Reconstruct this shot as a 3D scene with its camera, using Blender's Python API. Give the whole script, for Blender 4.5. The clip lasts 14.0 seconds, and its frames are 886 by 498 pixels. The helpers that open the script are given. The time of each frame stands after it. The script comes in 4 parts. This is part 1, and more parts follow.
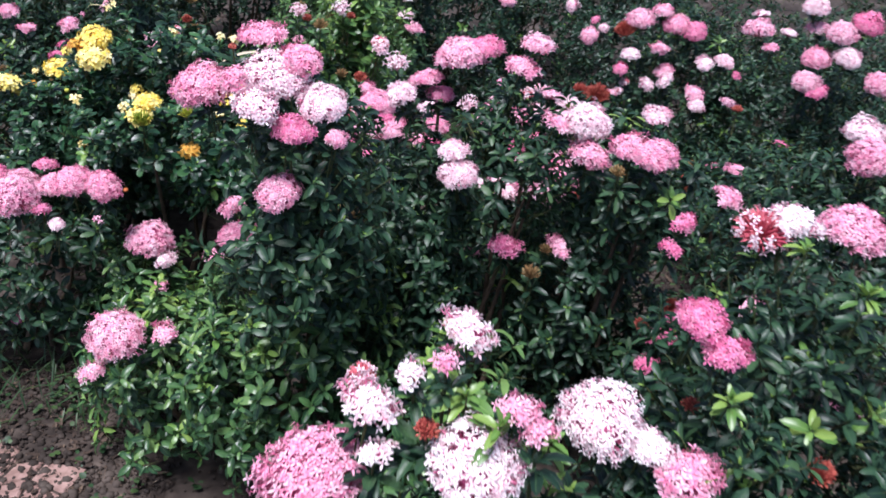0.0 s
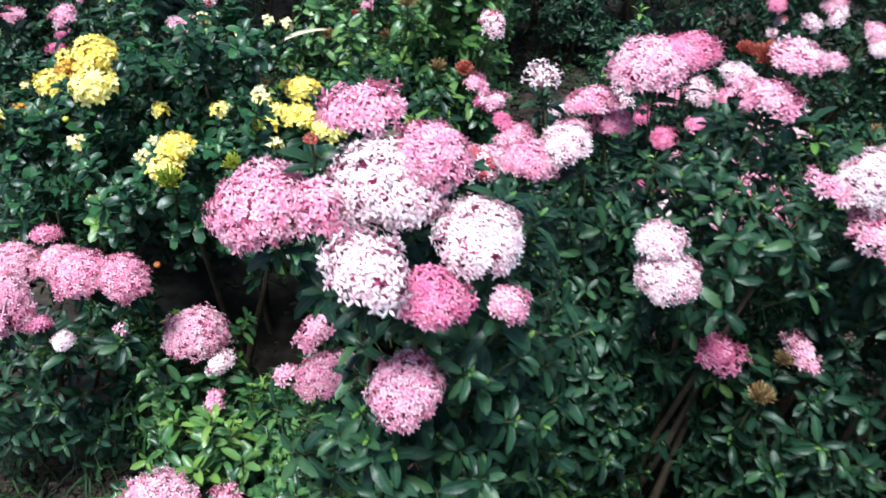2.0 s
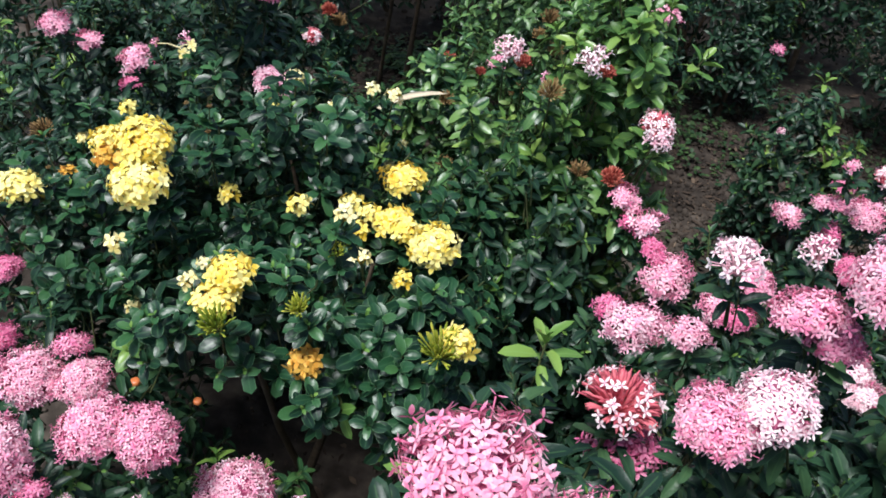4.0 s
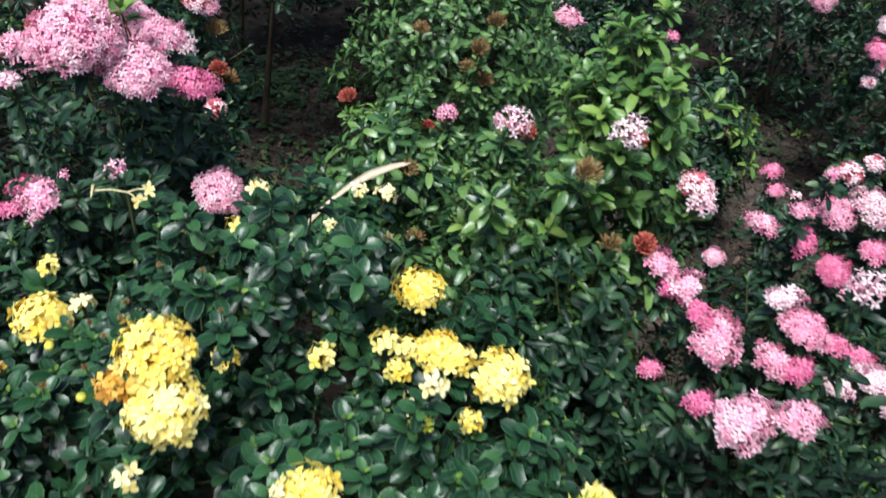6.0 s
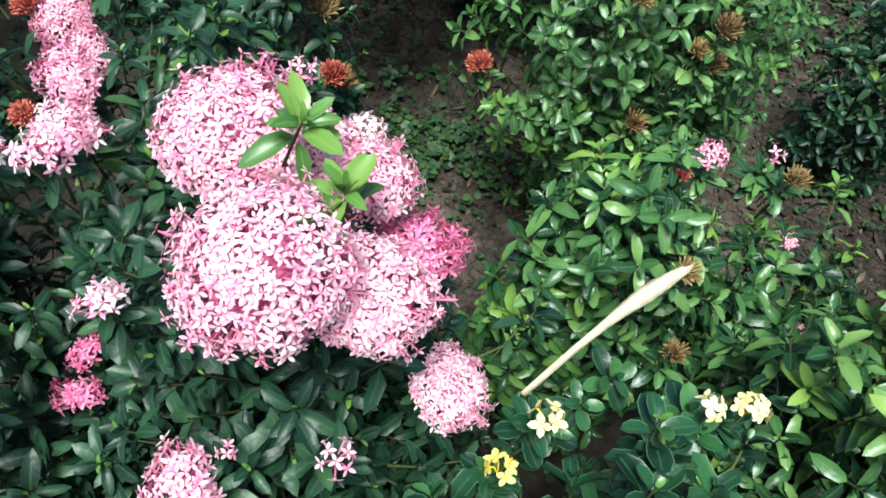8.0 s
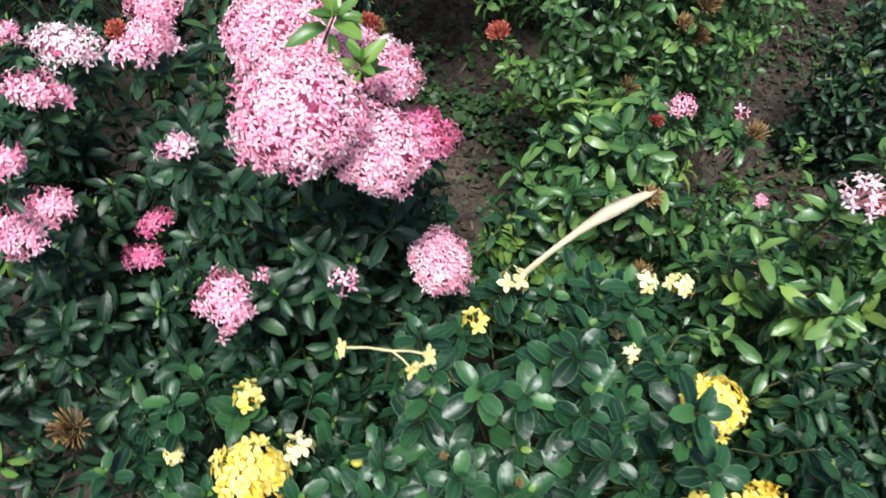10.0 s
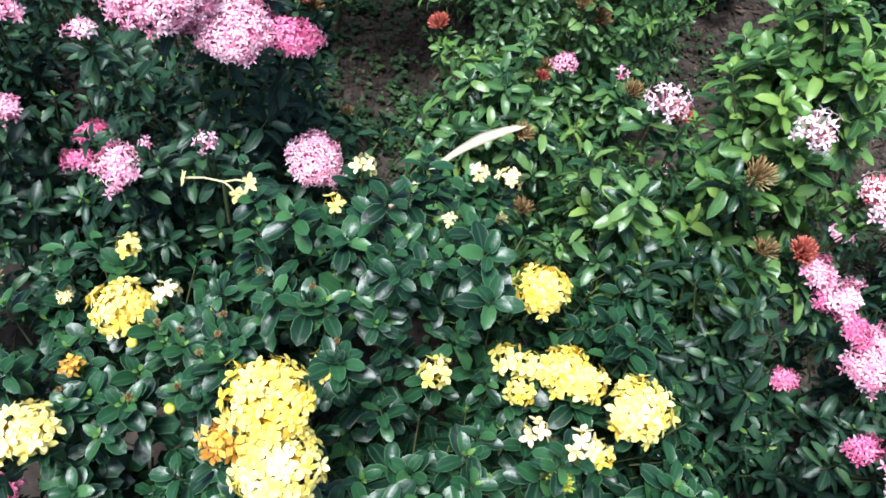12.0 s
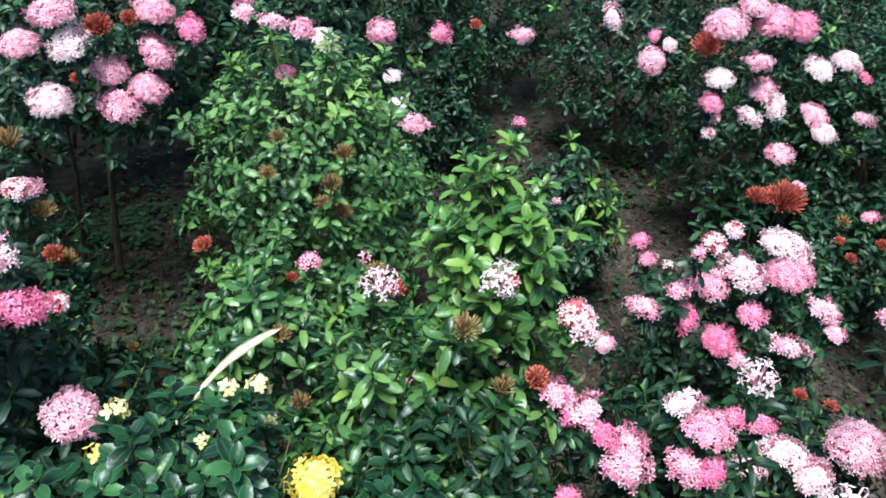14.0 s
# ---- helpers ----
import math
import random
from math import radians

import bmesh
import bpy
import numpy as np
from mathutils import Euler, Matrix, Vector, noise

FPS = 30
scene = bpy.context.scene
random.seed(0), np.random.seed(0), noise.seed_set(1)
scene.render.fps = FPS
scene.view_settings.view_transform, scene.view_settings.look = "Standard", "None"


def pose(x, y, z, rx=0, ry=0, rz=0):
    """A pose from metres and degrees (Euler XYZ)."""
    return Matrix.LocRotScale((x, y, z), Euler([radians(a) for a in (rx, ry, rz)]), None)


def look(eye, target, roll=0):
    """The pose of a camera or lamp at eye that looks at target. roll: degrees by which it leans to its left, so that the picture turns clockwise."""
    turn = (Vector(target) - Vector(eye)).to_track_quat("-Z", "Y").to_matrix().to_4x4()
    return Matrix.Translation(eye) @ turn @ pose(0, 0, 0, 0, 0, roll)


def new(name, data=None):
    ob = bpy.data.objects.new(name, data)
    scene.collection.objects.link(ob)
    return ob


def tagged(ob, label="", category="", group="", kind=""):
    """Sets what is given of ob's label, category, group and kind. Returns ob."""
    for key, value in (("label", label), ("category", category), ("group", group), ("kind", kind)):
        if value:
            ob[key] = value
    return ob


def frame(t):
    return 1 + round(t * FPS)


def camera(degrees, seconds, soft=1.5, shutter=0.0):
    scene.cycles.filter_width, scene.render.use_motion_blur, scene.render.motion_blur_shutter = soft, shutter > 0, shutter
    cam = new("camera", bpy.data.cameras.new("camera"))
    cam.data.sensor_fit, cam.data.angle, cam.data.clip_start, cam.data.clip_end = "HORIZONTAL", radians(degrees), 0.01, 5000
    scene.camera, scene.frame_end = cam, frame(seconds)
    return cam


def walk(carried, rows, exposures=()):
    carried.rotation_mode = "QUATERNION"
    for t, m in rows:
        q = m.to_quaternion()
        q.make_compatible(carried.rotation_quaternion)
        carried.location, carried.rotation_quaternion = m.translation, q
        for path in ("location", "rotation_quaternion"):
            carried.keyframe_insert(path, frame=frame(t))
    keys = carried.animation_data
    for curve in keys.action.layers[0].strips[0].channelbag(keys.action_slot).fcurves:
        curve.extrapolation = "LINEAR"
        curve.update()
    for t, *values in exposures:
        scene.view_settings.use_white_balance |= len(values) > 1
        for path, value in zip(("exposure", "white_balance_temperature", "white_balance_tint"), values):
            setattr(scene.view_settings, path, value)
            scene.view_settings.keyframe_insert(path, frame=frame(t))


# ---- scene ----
cam = camera(57.2, 14.0, 1.7, 0.2)
PATH = [
    (0, (0.0, 0.0, 1.469), (0.149, 1.697, 0.421), 9.5),
    (0.2, (0.02, 0.103, 1.46), (0.119, 1.785, 0.382), 9.7),
    (0.5, (0.035, 0.177, 1.445), (0.121, 1.819, 0.306), 9.6),
    (0.8, (0.014, 0.21, 1.432), (0.089, 1.807, 0.23), 9.0),
    (1, (-0.007, 0.259, 1.428), (0.068, 1.836, 0.2), 8.2),
    (1.5, (-0.112, 0.496, 1.426), (-0.013, 2.048, 0.169), 5.8),
    (1.8, (-0.154, 0.595, 1.411), (-0.067, 2.144, 0.149), 5.2),
    (2, (-0.169, 0.648, 1.401), (-0.113, 2.197, 0.138), 5.3),
    (2.2, (-0.188, 0.733, 1.397), (-0.209, 2.28, 0.13), 5.4),
    (2.5, (-0.207, 0.878, 1.401), (-0.352, 2.417, 0.132), 5.2),
    (3, (-0.227, 1.002, 1.396), (-0.493, 2.51, 0.109), 5.9),
    (3.2, (-0.229, 1.019, 1.391), (-0.507, 2.519, 0.097), 6.0),
    (3.5, (-0.224, 1.047, 1.388), (-0.479, 2.539, 0.081), 6.6),
    (3.7, (-0.219, 1.048, 1.381), (-0.45, 2.54, 0.069), 6.7),
    (5.8, (-0.536, 1.212, 1.406), (-0.212, 2.654, 0.059), 8.3),
    (6, (-0.557, 1.297, 1.401), (-0.227, 2.734, 0.05), 8.6),
    (6.2, (-0.56, 1.4, 1.399), (-0.234, 2.831, 0.04), 8.6),
    (6.5, (-0.577, 1.52, 1.395), (-0.24, 2.919, 0.005), 9.4),
    (6.8, (-0.628, 1.62, 1.366), (-0.276, 2.954, -0.081), 10.2),
    (7, (-0.671, 1.685, 1.36), (-0.31, 2.969, -0.13), 10.8),
    (7.4, (-0.774, 1.864, 1.32), (-0.359, 2.989, -0.281), 12.4),
    (7.5, (-0.787, 1.898, 1.305), (-0.36, 2.989, -0.316), 12.8),
    (7.7, (-0.807, 1.94, 1.291), (-0.361, 2.979, -0.359), 13.9),
    (9.8, (-0.845, 1.814, 1.363), (-0.482, 2.862, -0.301), 12.7),
    (10, (-0.826, 1.751, 1.374), (-0.465, 2.822, -0.276), 13.8),
    (10.2, (-0.794, 1.707, 1.381), (-0.469, 2.802, -0.26), 14.9),
    (10.5, (-0.748, 1.623, 1.363), (-0.454, 2.781, -0.24), 14.1),
    (11, (-0.695, 1.555, 1.377), (-0.434, 2.744, -0.21), 13.9),
    (11.5, (-0.669, 1.508, 1.378), (-0.419, 2.718, -0.194), 13.3),
    (11.8, (-0.651, 1.495, 1.381), (-0.412, 2.718, -0.183), 11.7),
    (12, (-0.639, 1.494, 1.383), (-0.395, 2.728, -0.171), 10.5),
    (12.5, (-0.612, 1.482, 1.399), (-0.364, 2.749, -0.128), 6.5),
    (13, (-0.57, 1.444, 1.438), (-0.246, 2.821, 0.024), 4.4),
    (13.5, (-0.535, 1.424, 1.458), (-0.052, 2.878, 0.172), 4.8),
    (14, (-0.517, 1.424, 1.471), (0.092, 2.882, 0.245), 4.0),
]
EXPOSURE = [
    (0.0, 1.27, 6250, 20), (0.5, 1.16, 6200, 16), (1.0, 1.26, 6200, 12), (1.5, 1.47, 5880, 0), (2.0, 1.34, 6000, 0), (2.5, 0.9, 6800, 16), (3.0, 0.93, 6700, 13), (3.7, 1.06, 6550, 8),
    (5.8, 1.1, 6500, 8), (6.5, 1.36, 6500, 3), (7.5, 1.56, 6450, -6), (9.8, 1.2, 6700, 3), (10.5, 1.48, 6650, 9), (11.0, 1.61, 6380, 9), (12.0, 1.55, 6150, 7), (12.5, 1.54, 6200, 5), (13.0, 1.59, 6300, 2), (13.5, 1.5, 6250, 0), (14.0, 1.48, 6200, -5),
]
walk(cam, [(t, look(eye, target, roll)) for t, eye, target, roll in PATH], EXPOSURE)

# ---- light ----
world = bpy.data.worlds.new("world")
scene.world = world
world.use_nodes = True
wn = world.node_tree
sky = wn.nodes.new("ShaderNodeTexSky")
sky.sky_type = "NISHITA"
sky.sun_disc = False
sky.sun_elevation, sky.sun_rotation = radians(70), radians(219)
wn.links.new(sky.outputs["Color"], wn.nodes["Background"].inputs["Color"])
wn.nodes["Background"].inputs["Strength"].default_value = 0.062
sun_lamp = bpy.data.lights.new("sun", "SUN")
sun_lamp.energy, sun_lamp.angle, sun_lamp.color = 2.95, radians(20), (0.97, 0.98, 1.0)
new("sun", sun_lamp).matrix_world = look((-0.9, -1.1, 4.0), (0, 0, 0))


# ---- materials ----
def ramp(nodes, stops):
    r = nodes.new("ShaderNodeValToRGB")
    r.color_ramp.elements[0].position, r.color_ramp.elements[0].color = stops[0][0], (*stops[0][1], 1)
    r.color_ramp.elements[1].position, r.color_ramp.elements[1].color = stops[-1][0], (*stops[-1][1], 1)
    for at, colour in stops[1:-1]:
        r.color_ramp.elements.new(at).color = (*colour, 1)
    return r


def material(name, stops, rough=0.5, specular=0.5, scale=60.0, bump=0.1, amount=0.25, by="island", glow_through=0.0, rib=None):
    """Colour by the piece's own random value, mottled by two scales of noise, with fine relief."""
    m = bpy.data.materials.new(name)
    m.use_nodes = True
    t = m.node_tree
    n, link = t.nodes, t.links.new
    bsdf = n["Principled BSDF"]
    where = n.new("ShaderNodeTexCoord")
    fine, broad = n.new("ShaderNodeTexNoise"), n.new("ShaderNodeTexNoise")
    fine.inputs["Scale"].default_value, broad.inputs["Scale"].default_value = scale, scale / 9
    fine.inputs["Detail"].default_value = 4
    link(where.outputs["Object"], fine.inputs["Vector"])
    link(where.outputs["Object"], broad.inputs["Vector"])
    pick = n.new("ShaderNodeNewGeometry").outputs["Random Per Island"] if by == "island" else broad.outputs["Fac"]
    if by == "island":
        own = n.new("ShaderNodeObjectInfo").outputs["Random"]
        both = n.new("ShaderNodeMath")
        both.operation = "MULTIPLY_ADD"
        link(own, both.inputs[0])
        both.inputs[1].default_value = 0.3
        less = n.new("ShaderNodeMath")
        less.operation = "MULTIPLY"
        link(pick, less.inputs[0])
        less.inputs[1].default_value = 0.7
        link(less.outputs[0], both.inputs[2])
        pick = both.outputs[0]
    mixed = n.new("ShaderNodeMath")
    mixed.operation = "MULTIPLY_ADD"
    shift = n.new("ShaderNodeMath")
    shift.operation = "SUBTRACT"
    link(fine.outputs["Fac"], shift.inputs[0])
    shift.inputs[1].default_value = 0.5
    link(shift.outputs[0], mixed.inputs[0])
    mixed.inputs[1].default_value = amount * 2
    link(pick, mixed.inputs[2])
    colour = ramp(n, stops)
    link(mixed.outputs[0], colour.inputs["Fac"])
    paint = colour.outputs["Color"]
    if rib:
        across = n.new("ShaderNodeAttribute")
        across.attribute_name = "across"
        for low, high, tone, much in rib:
            edge, blend = n.new("ShaderNodeMapRange"), n.new("ShaderNodeMix")
            edge.inputs["From Min"].default_value, edge.inputs["From Max"].default_value = low, high
            edge.inputs["To Max"].default_value = much
            link(across.outputs["Fac"], edge.inputs["Value"])
            blend.data_type = "RGBA"
            link(edge.outputs["Result"], blend.inputs["Factor"])
            link(paint, blend.inputs["A"])
            blend.inputs["B"].default_value = (*tone, 1)
            paint = blend.outputs["Result"]
    link(paint, bsdf.inputs["Base Color"])
    bsdf.inputs["Roughness"].default_value = rough
    bsdf.inputs["Specular IOR Level"].default_value = specular
    if bump:
        b = n.new("ShaderNodeBump")
        b.inputs["Strength"].default_value, b.inputs["Distance"].default_value = bump, 0.004
        link(fine.outputs["Fac"], b.inputs["Height"])
        link(b.outputs["Normal"], bsdf.inputs["Normal"])
    if glow_through:
        thin, both = n.new("ShaderNodeBsdfTranslucent"), n.new("ShaderNodeMixShader")
        link(paint, thin.inputs["Color"])
        both.inputs["Fac"].default_value = glow_through
        link(bsdf.outputs[0], both.inputs[1])
        link(thin.outputs[0], both.inputs[2])
        link(both.outputs[0], n["Material Output"].inputs["Surface"])
    return m


LEAF = {
    "dark": material("dark_leaf", [(0.0, (0.005, 0.016, 0.0105)), (0.45, (0.0098, 0.031, 0.018)), (0.8, (0.022, 0.06, 0.029)), (1.0, (0.056, 0.113, 0.043))], 0.42, 0.32, 85, 0.3, 0.1, glow_through=0.1, rib=((0.16, 0.03, (0.06, 0.13, 0.05), 0.42), (0.88, 0.97, (0.03, 0.08, 0.04), 0.42))),
    "light": material("light_leaf", [(0.0, (0.008, 0.028, 0.014)), (0.4, (0.019, 0.061, 0.024)), (0.75, (0.057, 0.138, 0.044)), (1.0, (0.16, 0.27, 0.075))], 0.33, 0.4, 85, 0.3, 0.1, glow_through=0.16, rib=((0.16, 0.03, (0.14, 0.24, 0.08), 0.42), (0.88, 0.97, (0.08, 0.17, 0.05), 0.42))),
    "lush": material("lush_leaf", [(0.0, (0.02, 0.06, 0.02)), (0.45, (0.05, 0.125, 0.035)), (0.8, (0.11, 0.22, 0.055)), (1.0, (0.2, 0.32, 0.08))], 0.36, 0.38, 85, 0.3, 0.1, glow_through=0.2, rib=((0.16, 0.03, (0.2, 0.33, 0.1), 0.42), (0.88, 0.97, (0.12, 0.25, 0.06), 0.42))),
    "soft": material("soft_leaf", [(0.0, (0.03, 0.075, 0.028)), (0.45, (0.072, 0.16, 0.05)), (0.8, (0.15, 0.265, 0.082)), (1.0, (0.26, 0.37, 0.11))], 0.36, 0.42, 85, 0.3, 0.1, glow_through=0.18, rib=((0.16, 0.03, (0.2, 0.32, 0.13), 0.42), (0.88, 0.97, (0.12, 0.24, 0.09), 0.42))),
    "round": material("round_leaf", [(0.0, (0.004, 0.0165, 0.0095)), (0.4, (0.0075, 0.031, 0.0155)), (0.72, (0.016, 0.062, 0.025)), (1.0, (0.055, 0.15, 0.045))], 0.36, 0.4, 85, 0.3, 0.1, glow_through=0.08, rib=((0.16, 0.03, (0.05, 0.12, 0.05), 0.42), (0.88, 0.95, (0.12, 0.23, 0.11), 0.55))),
}
YOUNG = material("young_leaf", [(0.0, (0.05, 0.13, 0.03)), (0.5, (0.11, 0.22, 0.045)), (1.0, (0.23, 0.34, 0.075))], 0.36, 0.42, 40, 0.1, 0.12, glow_through=0.2, rib=((0.16, 0.03, (0.2, 0.34, 0.1), 0.42), (0.88, 0.97, (0.12, 0.26, 0.06), 0.42)))
BARK = material("bark", [(0.2, (0.05, 0.035, 0.025)), (0.6, (0.11, 0.08, 0.055)), (0.9, (0.2, 0.16, 0.12))], 0.85, 0.2, 90, 0.6, 0.3, by="noise")
STALK = material("green_stalk", [(0.0, (0.035, 0.05, 0.018)), (1.0, (0.09, 0.1, 0.04))], 0.6, 0.3, 60, 0.1, 0.2)
PETAL = {
    "pink": material("pink_petal", [(0.02, (0.79, 0.21, 0.37)), (0.45, (0.88, 0.41, 0.54)), (0.95, (0.93, 0.7, 0.76))], 0.55, 0.2, 150, 0.05, 0.1, glow_through=0.16, rib=((0.3, 0.0, (0.6, 0.1, 0.26), 0.75), (0.6, 1.0, (0.95, 0.85, 0.87), 0.36))),
    "pale": material("pale_petal", [(0.02, (0.84, 0.43, 0.52)), (0.4, (0.9, 0.65, 0.7)), (0.9, (0.94, 0.84, 0.85))], 0.55, 0.2, 150, 0.05, 0.1, glow_through=0.16, rib=((0.3, 0.0, (0.7, 0.2, 0.34), 0.75), (0.55, 1.0, (0.95, 0.91, 0.9), 0.48))),
    "white": material("white_petal", [(0.02, (0.86, 0.52, 0.58)), (0.35, (0.92, 0.76, 0.78)), (0.85, (0.95, 0.9, 0.88))], 0.55, 0.2, 150, 0.05, 0.1, glow_through=0.16, rib=((0.3, 0.0, (0.74, 0.26, 0.4), 0.7), (0.55, 1.0, (0.95, 0.92, 0.91), 0.6))),
    "deep": material("deep_petal", [(0.02, (0.66, 0.09, 0.25)), (0.5, (0.78, 0.2, 0.37)), (0.95, (0.87, 0.42, 0.55))], 0.55, 0.2, 150, 0.05, 0.1, glow_through=0.16, rib=((0.3, 0.0, (0.52, 0.06, 0.2), 0.75), (0.6, 1.0, (0.92, 0.64, 0.73), 0.42))),
    "yellow": material("yellow_petal", [(0.02, (0.88, 0.58, 0.05)), (0.4, (0.92, 0.76, 0.16)), (0.95, (0.94, 0.87, 0.4))], 0.5, 0.2, 150, 0.05, 0.1, glow_through=0.18, rib=((0.25, 0.0, (0.72, 0.36, 0.02), 0.7), (0.6, 1.0, (0.95, 0.9, 0.5), 0.45))),
    "cream": material("cream_petal", [(0.05, (0.88, 0.7, 0.2)), (0.5, (0.9, 0.8, 0.4)), (0.95, (0.93, 0.88, 0.6))], 0.5, 0.2, 150, 0.05, 0.1, glow_through=0.18, rib=((0.25, 0.0, (0.74, 0.42, 0.05), 0.6), (0.6, 1.0, (0.94, 0.9, 0.66), 0.45))),
    "orange": material("orange_petal", [(0.05, (0.42, 0.17, 0.03)), (0.5, (0.7, 0.36, 0.05)), (0.95, (0.82, 0.55, 0.13))], 0.55, 0.2, 150, 0.05, 0.15, glow_through=0.18, rib=((0.25, 0.0, (0.45, 0.16, 0.02), 0.6), (0.6, 1.0, (0.86, 0.6, 0.2), 0.4))),
}
TUBE = {
    "pale": material("pale_tube", [(0.0, (0.66, 0.3, 0.38)), (1.0, (0.82, 0.5, 0.56))], 0.6, 0.25, 90, 0.1, 0.2),
    "cream": material("cream_tube", [(0.0, (0.5, 0.42, 0.2)), (1.0, (0.72, 0.64, 0.4))], 0.6, 0.25, 90, 0.1, 0.2),
    "pink": material("pink_tube", [(0.0, (0.47, 0.08, 0.18)), (1.0, (0.7, 0.24, 0.38))], 0.6, 0.25, 90, 0.1, 0.2),
    "yellow": material("yellow_tube", [(0.0, (0.66, 0.36, 0.03)), (1.0, (0.82, 0.56, 0.07))], 0.6, 0.25, 90, 0.1, 0.2),
}
CORE = {
    "pink": material("pink_core", [(0.0, (0.4, 0.06, 0.16)), (1.0, (0.64, 0.17, 0.32))], 0.8, 0.15, 400, 1.0, 0.5, by="noise"),
    "yellow": material("yellow_core", [(0.0, (0.34, 0.17, 0.02)), (1.0, (0.58, 0.34, 0.04))], 0.8, 0.15, 400, 1.0, 0.5, by="noise"),
}
BERRY = material("berry", [(0.2, (0.4, 0.1, 0.03)), (0.8, (0.62, 0.2, 0.07))], 0.35, 0.5, 120, 0.1, 0.3, by="noise")
CORAL = material("coral_bud", [(0.0, (0.4, 0.05, 0.09)), (1.0, (0.7, 0.19, 0.22))], 0.55, 0.3, 90, 0.1, 0.2)
BUD = {
    "red": material("red_bud", [(0.0, (0.18, 0.025, 0.02)), (0.5, (0.36, 0.068, 0.05)), (1.0, (0.58, 0.2, 0.14))], 0.55, 0.3, 90, 0.1, 0.2),
    "brown": material("brown_bud", [(0.0, (0.1, 0.06, 0.03)), (0.5, (0.26, 0.15, 0.06)), (1.0, (0.42, 0.32, 0.15))], 0.7, 0.25, 90, 0.1, 0.2),
    "green": material("green_bud", [(0.0, (0.14, 0.22, 0.025)), (0.5, (0.34, 0.38, 0.05)), (1.0, (0.62, 0.56, 0.09))], 0.55, 0.3, 90, 0.1, 0.2),
}
STRAW = material("dry_leaf", [(0.1, (0.26, 0.19, 0.12)), (0.5, (0.48, 0.4, 0.28)), (0.9, (0.66, 0.58, 0.44))], 0.6, 0.3, 70, 0.3, 0.3, by="noise")
SOIL = material("soil", [(0.2, (0.014, 0.011, 0.0095)), (0.5, (0.038, 0.03, 0.025)), (0.85, (0.1, 0.08, 0.066))], 0.95, 0.15, 26, 1.0, 0.45, by="noise")
LITTER = material("litter", [(0.0, (0.012, 0.009, 0.008)), (0.6, (0.055, 0.038, 0.028)), (0.85, (0.12, 0.085, 0.06)), (1.0, (0.28, 0.21, 0.15))], 0.85, 0.2, 60, 0.2, 0.3)
WEED = material("weed", [(0.0, (0.008, 0.026, 0.01)), (0.5, (0.018, 0.05, 0.017)), (1.0, (0.055, 0.1, 0.03))], 0.5, 0.4, 60, 0.1, 0.2, glow_through=0.15)
BRICK = material("brick", [(0.1, (0.095, 0.066, 0.055)), (0.5, (0.21, 0.13, 0.108)), (0.9, (0.36, 0.24, 0.205))], 0.95, 0.15, 50, 0.9, 0.5)


# ---- building ----
def mesh_of(name, verts, faces, slots=None, materials=(), smooth=True):
    me = bpy.data.meshes.new(name)
    me.from_pydata([tuple(v) for v in verts], [], faces)
    for m in materials:
        me.materials.append(m)
    if slots is not None:
        me.polygons.foreach_set("material_index", slots)
    if smooth:
        me.polygons.foreach_set("use_smooth", [True] * len(me.polygons))
    me.update()
    return me


def part(name, me, parent, place=None, label=""):
    ob = new(name, me)
    ob.parent = parent
    if place is not None:
        ob.matrix_basis = parent.matrix_basis.inverted() @ place
    return tagged(ob, label)


def turn_to(axis, spin=0.0):
    return Vector(axis).to_track_quat("Z", "Y").to_matrix().to_4x4() @ Matrix.Rotation(spin, 4, "Z")


class Pile:
    """Vertices, faces and their materials, gathered for one mesh."""

    def __init__(self):
        self.v, self.f, self.s, self.a, self.count = [], [], [], [], 0

    def add(self, verts, faces, slot=0, m=None, across=None):
        verts = np.asarray(verts, float)
        if m is not None:
            m = np.array(m)
            verts = verts @ m[:3, :3].T + m[:3, 3]
        self.v.append(verts)
        self.a.append(np.full(len(verts), 0.5) if across is None else np.asarray(across, float))
        self.f += [tuple(i + self.count for i in f) for f in faces]
        self.s += [slot] * len(faces)
        self.count += len(verts)

    def mesh(self, name, materials, smooth=True):
        me = mesh_of(name, np.concatenate(self.v), self.f, self.s, materials, smooth)
        me.attributes.new("across", "FLOAT", "POINT").data.foreach_set("value", np.concatenate(self.a))
        return me


